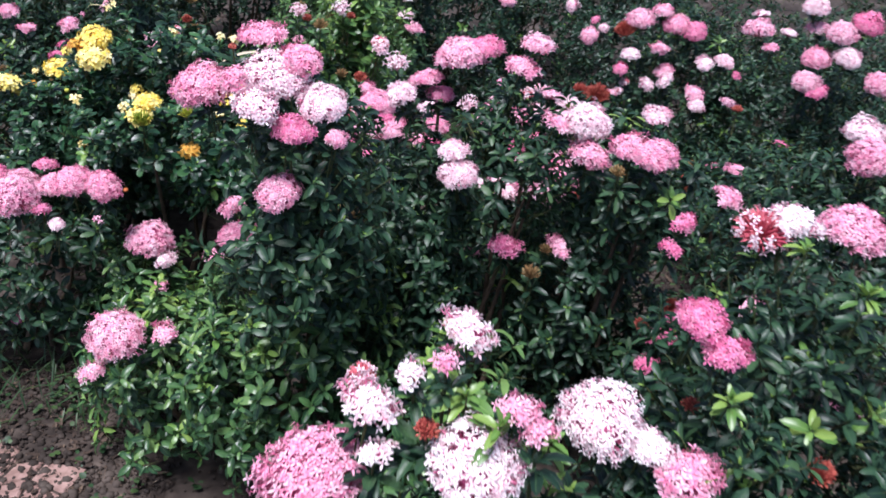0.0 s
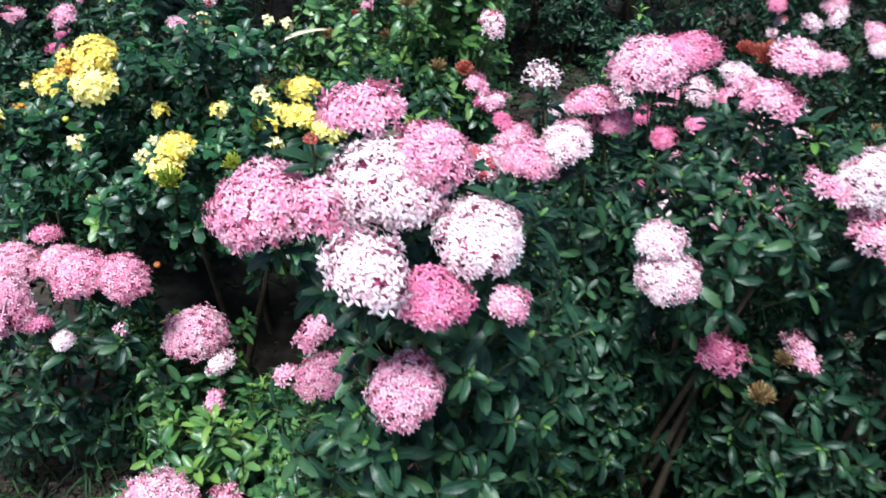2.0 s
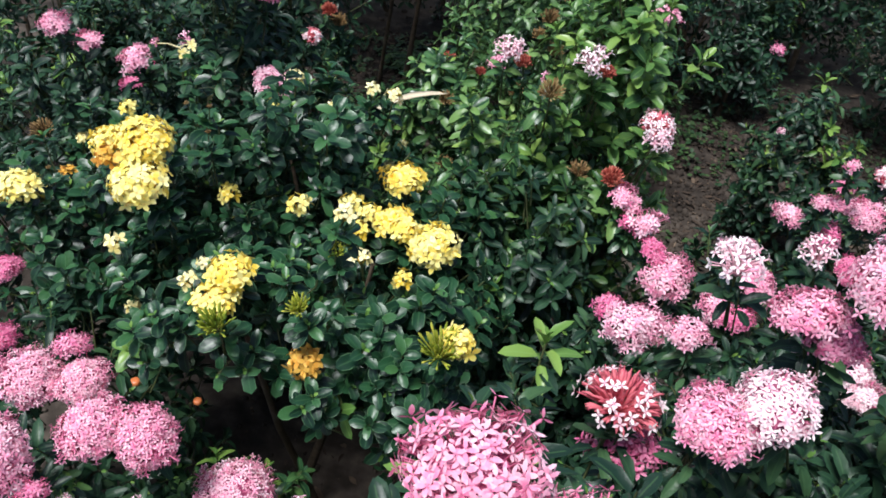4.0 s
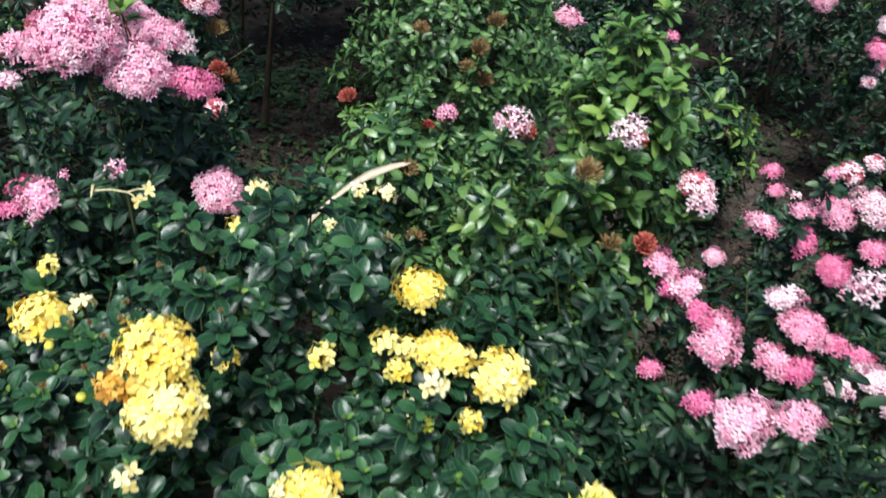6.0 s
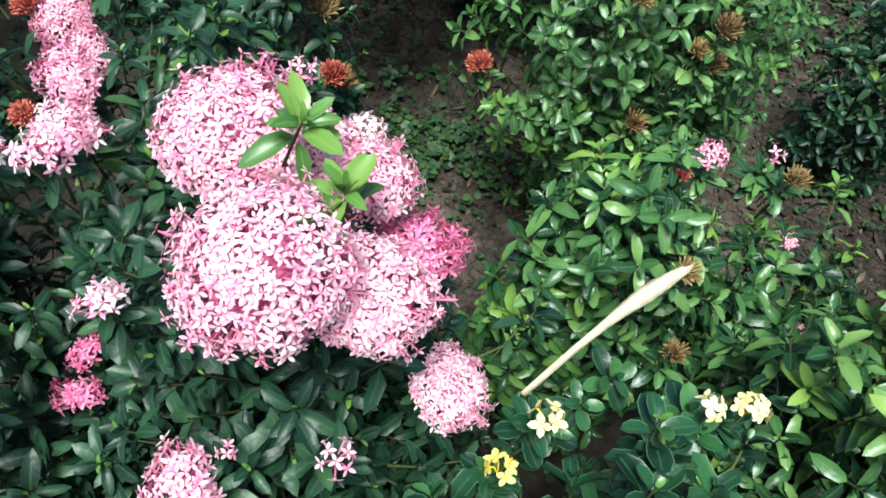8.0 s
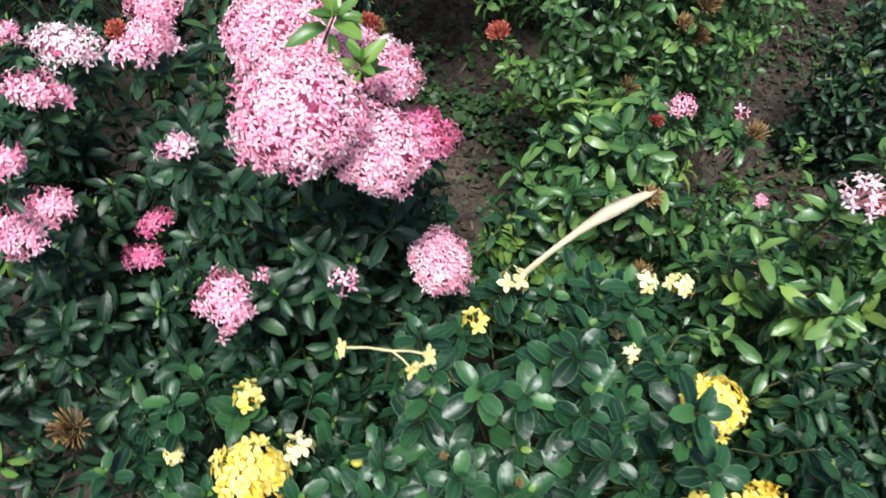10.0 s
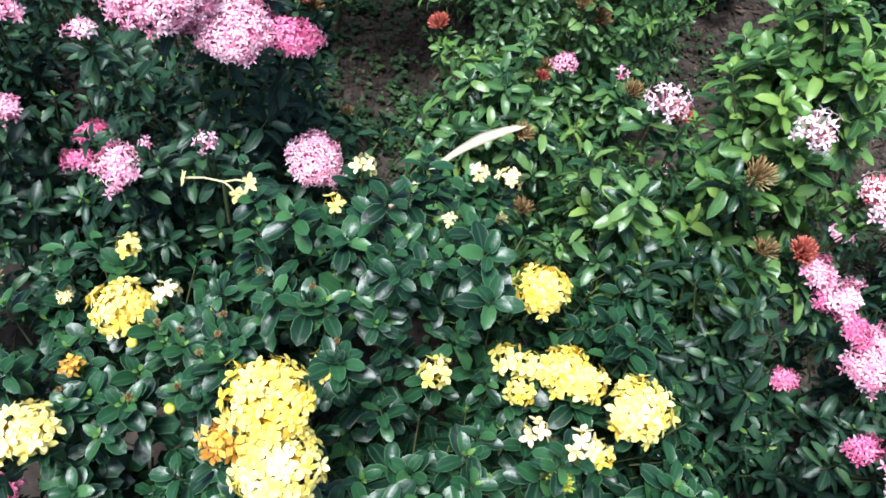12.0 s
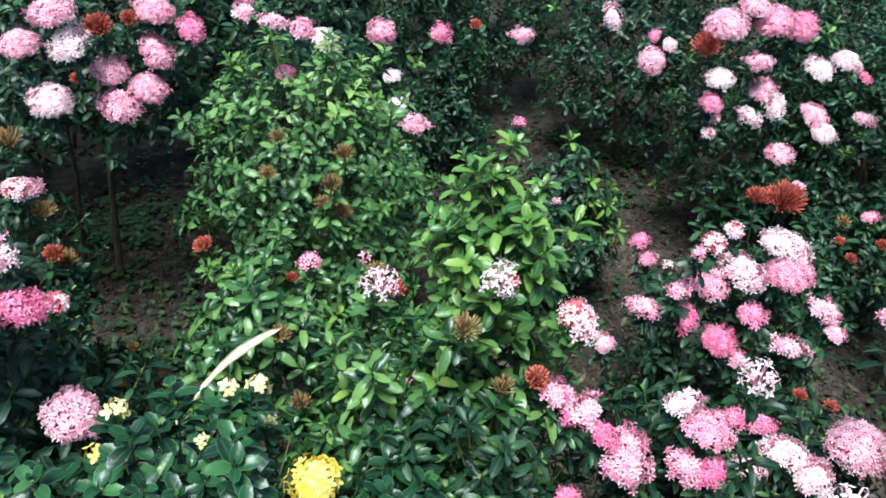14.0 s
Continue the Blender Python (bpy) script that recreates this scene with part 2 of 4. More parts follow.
def leaf(length, width, droop, fold, blunt, fine=False):
    """A leaf along +x, its face up: a blade folded along its rib, bending down to its tip. Vertices, faces and how far each lies from the rib."""
    rows = ((0.14, 0.56), (0.38, 0.92), (0.67, 1.0), (0.89, 0.66)) if fine and blunt == 1.0 else ((0.2, 0.68), (0.52 + 0.06 * blunt, 1.0), (0.83 + 0.05 * blunt, 0.6 + 0.22 * blunt)) if fine else ((0.36 + 0.02 * blunt, 0.9), (0.72 + 0.1 * blunt, 0.84 + 0.08 * blunt))
    verts, faces, across = [(0, 0, 0)], [(0, 2, 1), (0, 3, 2)], [0]
    for u, w in rows:
        x, z = u * length * (1 - 0.12 * droop * u), -droop * length * 0.55 * u * u
        for side in (-1, 0, 1):
            verts.append((x, side * w * width / 2, z + abs(side) * w * width * fold * (1.3 - u)))
            across.append(abs(side))
    verts.append((length * (1 - 0.12 * droop), 0, -droop * length * 0.55))
    across.append(0.6)
    for k in range(1, 3 * len(rows) - 2, 3):
        faces += [(k, k + 1, k + 4, k + 3), (k + 1, k + 2, k + 5, k + 4)]
    k = 3 * len(rows) - 2
    faces += [(k, k + 1, k + 3), (k + 1, k + 2, k + 3)]
    return np.array(verts), faces, across


def tube(points, radii, sides=6):
    verts, faces = [], []
    for i, p in enumerate(points):
        ahead = Vector(points[min(i + 1, len(points) - 1)]) - Vector(points[max(i - 1, 0)])
        m = turn_to(ahead if ahead.length > 1e-6 else (0, 0, 1))
        for k in range(sides):
            a = 2 * math.pi * k / sides
            verts.append(Vector(p) + m.to_3x3() @ Vector((math.cos(a), math.sin(a), 0)) * radii[i])
    for i in range(len(points) - 1):
        for k in range(sides):
            a, b = i * sides + k, i * sides + (k + 1) % sides
            faces.append((a, b, b + sides, a + sides))
    return np.array([tuple(v) for v in verts]), faces


rnd = random.Random(7)
SHAPE = {"dark": (0.0318, 0.0122, 0.55, 0.42), "light": (0.0315, 0.0128, 0.55, 0.45), "soft": (0.026, 0.0114, 0.5, 0.4), "lush": (0.031, 0.014, 0.45, 0.5), "round": (0.0285, 0.0156, 0.4, 1.0)}


def sprig_pile(kind, fine):
    """The end of a twig: leaves in crossed pairs, small and steep at the tip, large and spreading below."""
    length, width, droop, blunt = SHAPE[kind]
    pile = Pile()
    v, f = tube([(0, 0, -0.05), (0, 0, 0.008)], [0.0016, 0.0009], 3)
    pile.add(v, f, 2)
    pairs = rnd.choice((4, 4, 5, 5))
    spin, fresh = rnd.uniform(0, 6.28), rnd.random() < 0.42
    for i in range(pairs):
        spin += math.pi / 2 + rnd.uniform(-0.25, 0.25)
        grown = (0.36, 0.76, 1.0, 1.05, 0.95)[i] * rnd.uniform(0.85, 1.12)
        rise = (78, 56, 38, 20, 4)[i] + rnd.uniform(-9, 9)
        for side in (0, math.pi):
            if rnd.random() < 0.06:
                continue
            size = grown * rnd.uniform(0.88, 1.1)
            lv, lf, la = leaf(length * size, width * size * rnd.uniform(0.9, 1.1), droop * rnd.uniform(0.2, 2.4), rnd.uniform(0.12, 0.52), blunt, fine)
            m = Matrix.Translation((0, 0, 0.006 - 0.005 * i)) @ Matrix.Rotation(spin + side, 4, "Z") @ Matrix.Rotation(-radians(rise + rnd.uniform(-7, 7)), 4, "Y")
            m = m @ Matrix.Translation((0.003, 0, 0)) @ Matrix.Rotation(rnd.uniform(-0.25, 0.25), 4, "X")
            pile.add(lv, lf, 1 if i == 0 and fresh else 0, m, la)
    return pile


SPRIG = {(kind, fine): [sprig_pile(kind, fine) for _ in range(7)] for kind in SHAPE for fine in (False, True)}
SPRIG_MESH = {kind: [p.mesh("leaf_sprig", (LEAF[kind], YOUNG, STALK)) for p in piles] for (kind, fine), piles in SPRIG.items() if fine}
SPRIG_YOUNG = {kind: [p.mesh("leaf_sprig", (YOUNG, YOUNG, STALK)) for p in piles[:4]] for (kind, fine), piles in SPRIG.items() if fine}


def floret(size, broad, fine=True):
    """Four pointed petals round one eye, a little cupped. Vertices, faces and how far each lies from the eye."""
    verts, faces, out = [(0, 0, 0)], [], [0.0]
    cup = rnd.uniform(-0.12, 0.3)
    for k in range(4):
        a = k * math.pi / 2 + rnd.uniform(-0.14, 0.14)
        c, s = math.cos(a), math.sin(a)
        lift, long, b = cup + rnd.uniform(-0.12, 0.12), size * rnd.uniform(0.85, 1.12), len(verts)
        shape = ((0.4, -broad, 0.3), (0.4, broad, 0.3), (0.74, -broad * 0.86, 0.72), (0.74, broad * 0.86, 0.72), (1.0, 0, 1.0)) if fine else ((0.55, -broad * 1.1, 0.5), (0.55, broad * 1.1, 0.5), (1.0, 0, 1.0))
        for x, y, z in shape:
            verts.append(((x * c - y * s) * long, (x * s + y * c) * long, z * lift * long))
            out.append(x)
        faces += [(0, b, b + 1), (b, b + 2, b + 3, b + 1), (b + 2, b + 4, b + 3)] if fine else [(0, b, b + 1), (b, b + 2, b + 1)]
    return np.array(verts), faces, out


def dome(count, low):
    """Directions spread evenly over a dome, down to the polar angle low (degrees)."""
    bottom = math.cos(radians(low))
    for i in range(count):
        z = 1 - (1 - bottom) * (i + 0.5) / count
        a = i * 2.39996 + rnd.uniform(-0.25, 0.25)
        r = math.sqrt(max(0, 1 - z * z))
        yield Vector((r * math.cos(a), r * math.sin(a), z + rnd.uniform(-0.06, 0.06))).normalized()


def flower_mesh(kind, radius):
    """A domed head grown together from several rounded bunches of florets, their tubes showing in the clefts and round its lower edge."""
    yellow = kind in ("yellow", "cream", "orange")
    loose = not yellow and radius < 0.044 and rnd.random() < 0.7
    size = 0.0104 if yellow else rnd.uniform(0.0068, 0.0078) if loose else 0.0053 + 0.014 * radius
    pile = Pile()
    flat = rnd.uniform(0.62, 0.78) if yellow else rnd.uniform(0.74, 0.88) if radius > 0.047 else rnd.uniform(0.5, 0.64)
    many = 6 if radius > 0.034 else 5 if radius > 0.022 else 4
    spread, bulge = (0.58, 0.42) if loose else (0.44, 0.56) if radius > 0.034 else (0.46, 0.56)
    long, thin = (rnd.uniform(1.05, 1.3), rnd.uniform(0.72, 0.95)) if loose else (1.0, 1.0)
    turn = rnd.uniform(0, 6.28)
    bunches = [(Vector((math.cos(turn + 6.283 * k / many) * rnd.uniform(0.7, 1.15), math.sin(turn + 6.283 * k / many) * rnd.uniform(0.7, 1.15), rnd.uniform(-0.15, 0.35))) * spread, bulge * rnd.uniform(0.82, 1.12)) for k in range(many)]
    bunches.append((Vector((rnd.uniform(-0.2, 0.2), rnd.uniform(-0.2, 0.2), rnd.uniform(0.3, 0.5))), bulge * rnd.uniform(0.9, 1.1)))

    def reach(d):
        far = 0.3 if loose else 0.42
        for c, r in bunches:
            along = d.dot(c)
            left = r * r - c.length_squared + along * along
            if left > 0:
                far = max(far, along + math.sqrt(left))
        return far

    count = int(max(7, (radius / size) ** 2 * (6.0 if yellow else 6.6 if loose else 9.0)))
    low = 100 if yellow else 104 if radius > 0.028 else 96
    for d in dome(count, low):
        far = reach(d)
        if far < 0.62 and d.z < 0.8 and rnd.random() < (0.7 if loose else 0.4):
            continue
        stray = rnd.random() < (0.06 if loose else 0.05)
        p = Vector((d.x * long, d.y * thin, d.z * flat)) * radius * far * (rnd.uniform(1.05, 1.2) if stray else rnd.uniform(0.78, 1.08) if loose else rnd.uniform(0.86, 1.07))
        tilt = (d + Vector((rnd.uniform(-0.45, 0.45), rnd.uniform(-0.45, 0.45), rnd.uniform(-0.05, 0.45)))).normalized()
        v, f, out = floret(size * rnd.uniform(0.8, 1.15), 0.31 if yellow else 0.19, radius > 0.018)
        pile.add(v, f, 0, Matrix.Translation(p) @ turn_to(tilt, rnd.uniform(0, 6.28)), out)
        if d.z < (0.6 if loose else 0.35) or stray:
            v, f = tube([p * 0.25 - Vector((0, 0, 0.3 * radius)), p * 0.98], [0.0005, 0.0007], 3)
            pile.add(v, f, 1)
        if rnd.random() < 0.1:
            q = p * rnd.uniform(0.92, 1.04)
            v, f = tube([q * 0.7, q, q * 1.04], [0.0005, 0.0012, 0.0002], 4)
            pile.add(v, f, 1)
    core = bmesh.new()
    bmesh.ops.create_icosphere(core, subdivisions=3 if radius > 0.02 else 2, radius=1.0)
    core.verts.ensure_lookup_table()
    hull = []
    for v in core.verts:
        d = v.co.normalized()
        k = (reach(d) * (0.58 if loose else 0.7) - 0.06) * radius
        hull.append((d.x * k * long, d.y * k * thin, max(d.z * k * flat, -radius * 0.14)))
    pile.add(hull, [[v.index for v in f.verts] for f in core.faces], 2)
    core.free()
    return pile.mesh("flower_head", (PETAL[kind], TUBE["yellow" if yellow else "pink"], CORE["yellow" if yellow else "pink"]))


def sparse_mesh(kind, radius):
    """A spent head with only a few florets left on bare stalks."""
    yellow = kind in ("yellow", "cream", "orange")
    pile = Pile()
    for d in dome(rnd.choice((4, 5, 7)) if radius < 0.014 else 9 if radius < 0.019 else 26, 85):
        p = d * radius * rnd.uniform(0.75, 1.1)
        v, f, out = floret(0.0098 if yellow else 0.0072, 0.33 if yellow else 0.22)
        pile.add(v, f, 0, Matrix.Translation(p) @ turn_to(d, rnd.uniform(0, 6.28)), out)
        v, f = tube([(0, 0, -0.012), p * 0.5, p], [0.0008, 0.0008, 0.001], 4)
        pile.add(v, f, 1)
    return pile.mesh("flower_head", (PETAL[kind], TUBE["yellow" if yellow else kind], STALK))


def bud_mesh(kind, radius):
    """A tuft of slender pointed buds; the green ones stand upright, a few of the red ones have opened when the head is large."""
    pile = Pile()
    upright = 0.9 if kind == "green" else 0.35
    stubby = kind == "red"
    for d in dome(int(30 + radius * (5200 if stubby else 2600)), 78 if kind == "green" else 96):
        d = (d + Vector((rnd.uniform(-0.15, 0.15), rnd.uniform(-0.15, 0.15), upright * rnd.random()))).normalized()
        reach = radius * (rnd.uniform(0.78, 1.08) if stubby else rnd.uniform(0.6, 1.15))
        base, w = Vector((d.x * 0.3, d.y * 0.3, -0.3)) * radius, 0.0015 if stubby else 0.0009 + radius * (0.02 if kind == "green" else 0.013)
        tip = Vector((d.x, d.y, d.z * 0.9)) * reach
        v, f = tube([base, base.lerp(tip, 0.6), base.lerp(tip, 0.86), tip], [w * 0.45, w * 0.6, w * 1.1, w * 0.15], 4)
        pile.add(v, f, 0)
    return pile.mesh("bud_head", (BUD[kind], STALK))


def opening_mesh(radius):
    """A dome of coral-red buds on which the first few pale florets have opened."""
    pile = Pile()
    for n, d in enumerate(dome(int(60 + radius * 3000), 98)):
        p = Vector((d.x, d.y, d.z * 0.72)) * radius * rnd.uniform(0.85, 1.08)
        v, f = tube([p * 0.2 - Vector((0, 0, 0.25 * radius)), p * 0.85, p], [0.0008, 0.0019, 0.0004], 4)
        pile.add(v, f, 1)
        if rnd.random() < 0.28:
            v, f, out = floret(0.0072, 0.22)
            pile.add(v, f, 0, Matrix.Translation(p * 1.04) @ turn_to(d, rnd.uniform(0, 6.28)), out)
    return pile.mesh("flower_head", (PETAL["pale"], CORAL, STALK))


HEADS = {}
STALK_MESH = mesh_of("stalk", *tube([(0, 0, -0.085), (0.003, 0, -0.035), (0, 0, 0.008)], [0.0018, 0.0016, 0.0021], 5), None, (STALK,))
SIZES = (0.009, 0.012, 0.016, 0.021, 0.027, 0.034, 0.042, 0.052)
HEAD_LABEL = {"pink": "pink flower head of many small four-petalled florets", "pale": "pale whitish-pink rounded flower head", "white": "nearly white rounded flower head", "deep": "deep magenta-pink flower head",
              "yellow": "bright yellow rounded flower head", "cream": "few pale yellow star florets on stalks", "orange": "small faded orange-yellow flower head",
              "opening": "coral-red head of buds with a few pale florets open", "gold": "few golden yellow star florets on stalks", "few": "open pale pink head of loosely set star florets", "stars": "few pink star florets on bare stalks", "red": "spiky red head of unopened buds", "brown": "spent brown spiky bud head", "green": "yellow-green head of unopened buds"}


def head_mesh(kind, radius):
    size = min(SIZES, key=lambda s: abs(math.log(s / radius)))
    key = (kind, size, rnd.randrange(4))
    if key not in HEADS:
        if kind in BUD:
            HEADS[key] = bud_mesh(kind, size)
        elif kind == "cream":
            HEADS[key] = sparse_mesh("cream", size)
        elif kind == "gold":
            HEADS[key] = sparse_mesh("yellow", size)
        elif kind == "stars":
            HEADS[key] = sparse_mesh("pink", size)
        elif kind == "few":
            HEADS[key] = sparse_mesh("pale", size)
        elif kind == "opening":
            HEADS[key] = opening_mesh(size)
        else:
            HEADS[key] = flower_mesh(kind, size)
    return HEADS[key], radius / size


ALL_HEADS, SHRUBS = [], []


class Shrub:
    def __init__(self, leaf_kind, blobs, label, young=0.1, lift=0.0, dense=1.0, fine=True):
        self.kind, self.blobs, self.young, self.lift, self.dense, self.fine, self.heads = leaf_kind, [(Vector(b[:3]), Vector(b[3:])) for b in blobs], young, lift, dense, fine, []
        middle = sum((c for c, _ in self.blobs), Vector()) / len(blobs)
        self.root = new("flowering_shrub")
        self.root.location = (middle.x, middle.y, 0)
        self.root.matrix_basis = Matrix.Translation((middle.x, middle.y, 0))
        tagged(self.root, label, "shrub", "flowering shrubs in the bed")
        SHRUBS.append(self)

    def bloom(self, kind, *places):
        """Heads of one kind: x, y, z and radius of each."""
        for x, y, z, radius in places:
            p, radius = Vector((x, y, z)), radius * (1.08 if kind in ("pink", "pale", "white", "deep") else 1)
            centre = min((c for c, r in self.blobs), key=lambda c: (p - c).length)
            out = Vector((p.x - centre.x, p.y - centre.y, 0))
            axis = (out * 0.7 + Vector((0, -0.08, 0.7)) + Vector((rnd.uniform(-0.1, 0.1), rnd.uniform(-0.1, 0.1), 0))).normalized()
            self.heads.append((kind, p, min(radius, 0.058), axis))
            ALL_HEADS.append((p, min(radius, 0.058), axis))
        return self

    def shoots(self, *places):
        """Fresh upright tips at x, y, z."""
        for x, y, z in places:
            for _ in range(2):
                m = Matrix.Translation((x, y, z)) @ turn_to((rnd.uniform(-0.3, 0.3), rnd.uniform(-0.5, 0.1), 1), rnd.uniform(0, 6.28)) @ Matrix.Scale(rnd.uniform(0.75, 1.0), 4)
                part("leaf_sprig", rnd.choice(SPRIG_YOUNG[self.kind]), self.root, m, "fresh light green shoot")
        return self

    def inside(self, p, scale=0.97):
        return any(sum(((p[i] - c[i]) / (r[i] * scale)) ** 2 for i in range(3)) < 1 for c, r in self.blobs)

    def grow(self):
        singles = 230 if self.fine else 130
        places = []
        for n, (c, r) in enumerate(self.blobs):
            for layer, (inner, outer, spacing) in enumerate(((0.95, 1.12, 0.046), (0.78, 0.92, 0.052), (0.6, 0.74, 0.08))):
                area = 4 * math.pi * ((r.x * r.y) ** 1.6 / 3 + (r.x * r.z) ** 1.6 / 3 + (r.y * r.z) ** 1.6 / 3) ** (1 / 1.6)
                for d in dome(int(self.dense * area / (spacing * SHAPE[self.kind][0] / 0.036) ** 2), 165):
                    d = (d + Vector((rnd.uniform(-1, 1), rnd.uniform(-1, 1), rnd.uniform(-1, 1))) * 0.12).normalized()
                    rough = noise.noise(d * 2.3 + c * 3) * 0.2 + noise.noise(d * 6 + c * 7) * 0.14
                    k = rnd.uniform(inner, outer) + rough
                    p = Vector((c.x + d.x * r.x * k, c.y + d.y * r.y * k, c.z + d.z * r.z * k))
                    if p.z < max(0.03, self.lift) or (layer == 0 and self.inside(p, 0.86)):
                        continue
                    if layer < 2 and noise.noise(p * 15) < (-0.16, -0.26)[layer]:
                        continue
                    out = Vector((d.x / r.x, d.y / r.y, d.z / r.z)).normalized()
                    if rnd.random() < (0.8 if out.y > 0.3 and out.z < 0.3 else 0.8 if out.z < -0.3 else 0.0):
                        continue
                    axis = (out + Vector((0, 0, 0.75)) + Vector((rnd.uniform(-1, 1), rnd.uniform(-1, 1), rnd.uniform(-1, 1))) * 0.33).normalized()
                    places.append((p, axis, layer, out.z))
                    if layer == 0 and out.z > 0.1 and rnd.random() < 0.08:
                        shoot = (out * 0.5 + Vector((rnd.uniform(-0.4, 0.4), rnd.uniform(-0.4, 0.4), 1))).normalized()
                        for step in range(1, rnd.choice((2, 3, 3, 4))):
                            places.append((p + shoot * 0.022 * step, shoot, layer, out.z))
        for kind, p, radius, axis in self.heads:
            for _ in range(2):
                side = Vector((rnd.uniform(-1, 1), rnd.uniform(-1, 1), 0)) * 0.012
                places.append((p - axis * (radius * 0.3 + 0.03) + side, axis, 9, 2))
        kept = []
        for p, axis, layer, up in places:
            tip = p + axis * 0.02
            for h, radius, way in NEAR(p):
                off = tip - h
                if layer < 9 and (off.length < radius + 0.027 or any(0 < off.dot(w) < reach and (off - w * off.dot(w)).length < radius + 0.02 for w, reach in ((way, 0.18), (FRONT, 0.22), (LOW, 0.12)))):
                    break
            else:
                kept.append((p, axis, layer, up))
        kept.sort(key=lambda k: -k[3] - (k[2] == 0) * 0.3)
        pile = Pile()
        back = self.root.matrix_basis.inverted()
        for n, (p, axis, layer, up) in enumerate(kept):
            m = Matrix.Translation(p) @ turn_to(axis, rnd.uniform(0, 6.28)) @ Matrix.Scale(rnd.uniform(0.75, 1.15) * (1.05 if layer in (1, 2) else 1), 4)
            if n < singles:
                young = layer != 9 and rnd.random() < self.young * (1 if self.kind in ("light", "soft", "lush") else 0.45)
                me = rnd.choice(SPRIG_YOUNG[self.kind] if young else SPRIG_MESH[self.kind])
                part("leaf_sprig", me, self.root, m)
            else:
                src = rnd.choice(SPRIG[self.kind, self.fine and layer in (0, 9)])
                young = rnd.random() < self.young * (0.7 if self.kind in ("light", "soft", "lush") else 0.3) and layer == 0
                mm = np.array(back @ m)
                v = np.concatenate(src.v) @ mm[:3, :3].T + mm[:3, 3]
                pile.v.append(v)
                pile.a += src.a
                pile.f += [tuple(i + pile.count for i in f) for f in src.f]
                pile.s += [1 if young and s == 0 else s for s in src.s]
                pile.count += len(v)
        if pile.count:
            tagged(part("foliage", pile.mesh("foliage", (LEAF[self.kind], YOUNG, STALK)), self.root), "dense small leaves of the shrub", kind="stuff")
        for kind, p, radius, axis in self.heads:
            me, k = head_mesh(kind, radius)
            head = part("bud_head" if kind in BUD else "flower_head", me, self.root, Matrix.Translation(p) @ turn_to(axis, rnd.uniform(0, 6.28)) @ Matrix.Scale(k, 4), HEAD_LABEL[kind])
            new("stalk", STALK_MESH).parent = head
        for c, r in self.blobs:
            for _ in range(2 if self.lift else 4):
                a, reach = rnd.uniform(0, 6.28), rnd.uniform(0.25, 0.7)
                foot = Vector((c.x + rnd.uniform(-0.3, 0.3) * r.x, c.y + rnd.uniform(-0.3, 0.3) * r.y, -0.02))
                top = Vector((c.x + math.cos(a) * r.x * reach, c.y + math.sin(a) * r.y * reach, c.z + r.z * rnd.uniform(0.1, 0.5)))
                bend = foot.lerp(top, 0.5) + Vector((rnd.uniform(-1, 1), rnd.uniform(-1, 1), 0)) * 0.03
                v, f = tube([foot - self.root.location, bend - self.root.location, top - self.root.location], [rnd.uniform(0.007, 0.013), 0.006, 0.003], 6)
                part("stem", mesh_of("stem", v, f, None, (BARK,)), self.root)


FRONT, LOW = Vector((0, -0.6, 0.8)), Vector((-0.3, -0.7, 0.648))


def NEAR(p):
    return [h for h in ALL_HEADS if abs(h[0].x - p.x) < 0.25 and abs(h[0].y - p.y) < 0.25]


# ---- ground ----
def swell(x, y):
    near = 1 / (1 + (max(0, math.hypot(x, y - 2.3) - 3) / 2) ** 2)
    return 0.018 * noise.noise((x * 2.1, y * 2.1, 0)) * near + 0.007 * noise.noise((x * 11, y * 11, 3)) * near


steps = [-30, -18, -11, -7, -5, -4, -3.4] + [round(-3 + 0.05 * i, 3) for i in range(121)] + [3.4, 4, 5, 7, 11, 18, 30]
ground_v = [(x, y + 2.3, swell(x, y + 2.3)) for y in steps for x in steps]
wide = len(steps)
ground_f = [(j * wide + i, j * wide + i + 1, (j + 1) * wide + i + 1, (j + 1) * wide + i) for j in range(wide - 1) for i in range(wide - 1)]
tagged(new("ground", mesh_of("ground", ground_v, ground_f, None, (SOIL,))), "dark crumbly garden soil of the flower bed", "soil", kind="structure")


def scatter(name, label, category, count, build, mat, zone):
    pile = Pile()
    for _ in range(count):
        x, y = zone()
        v, f, *_ = build()
        m = Matrix.Translation((x, y, swell(x, y) + 0.004)) @ Matrix.Rotation(rnd.uniform(0, 6.28), 4, "Z") @ Matrix.Rotation(rnd.uniform(-0.35, 0.35), 4, "X")
        pile.add(v, f, 0, m)
    tagged(new(name, pile.mesh(name, (mat,))), label, category, kind="stuff")


def bed():
    """Most of it on the open soil between the rows."""
    some = rnd.random()
    if some < 0.4:
        return rnd.uniform(-1.0, 1.1), rnd.uniform(2.5, 3.75)
    if some < 0.5:
        return rnd.uniform(-1.1, -0.4), rnd.uniform(1.0, 1.6)
    if some < 0.5 + 0.06:
        return rnd.uniform(1.2, 2.3), rnd.uniform(2.3, 3.4)
    if some < 0.66:
        return rnd.uniform(0.1, 1.4), rnd.uniform(2.0, 2.8)
    return rnd.uniform(-1.8, 2.4), rnd.uniform(0.7, 4.6)


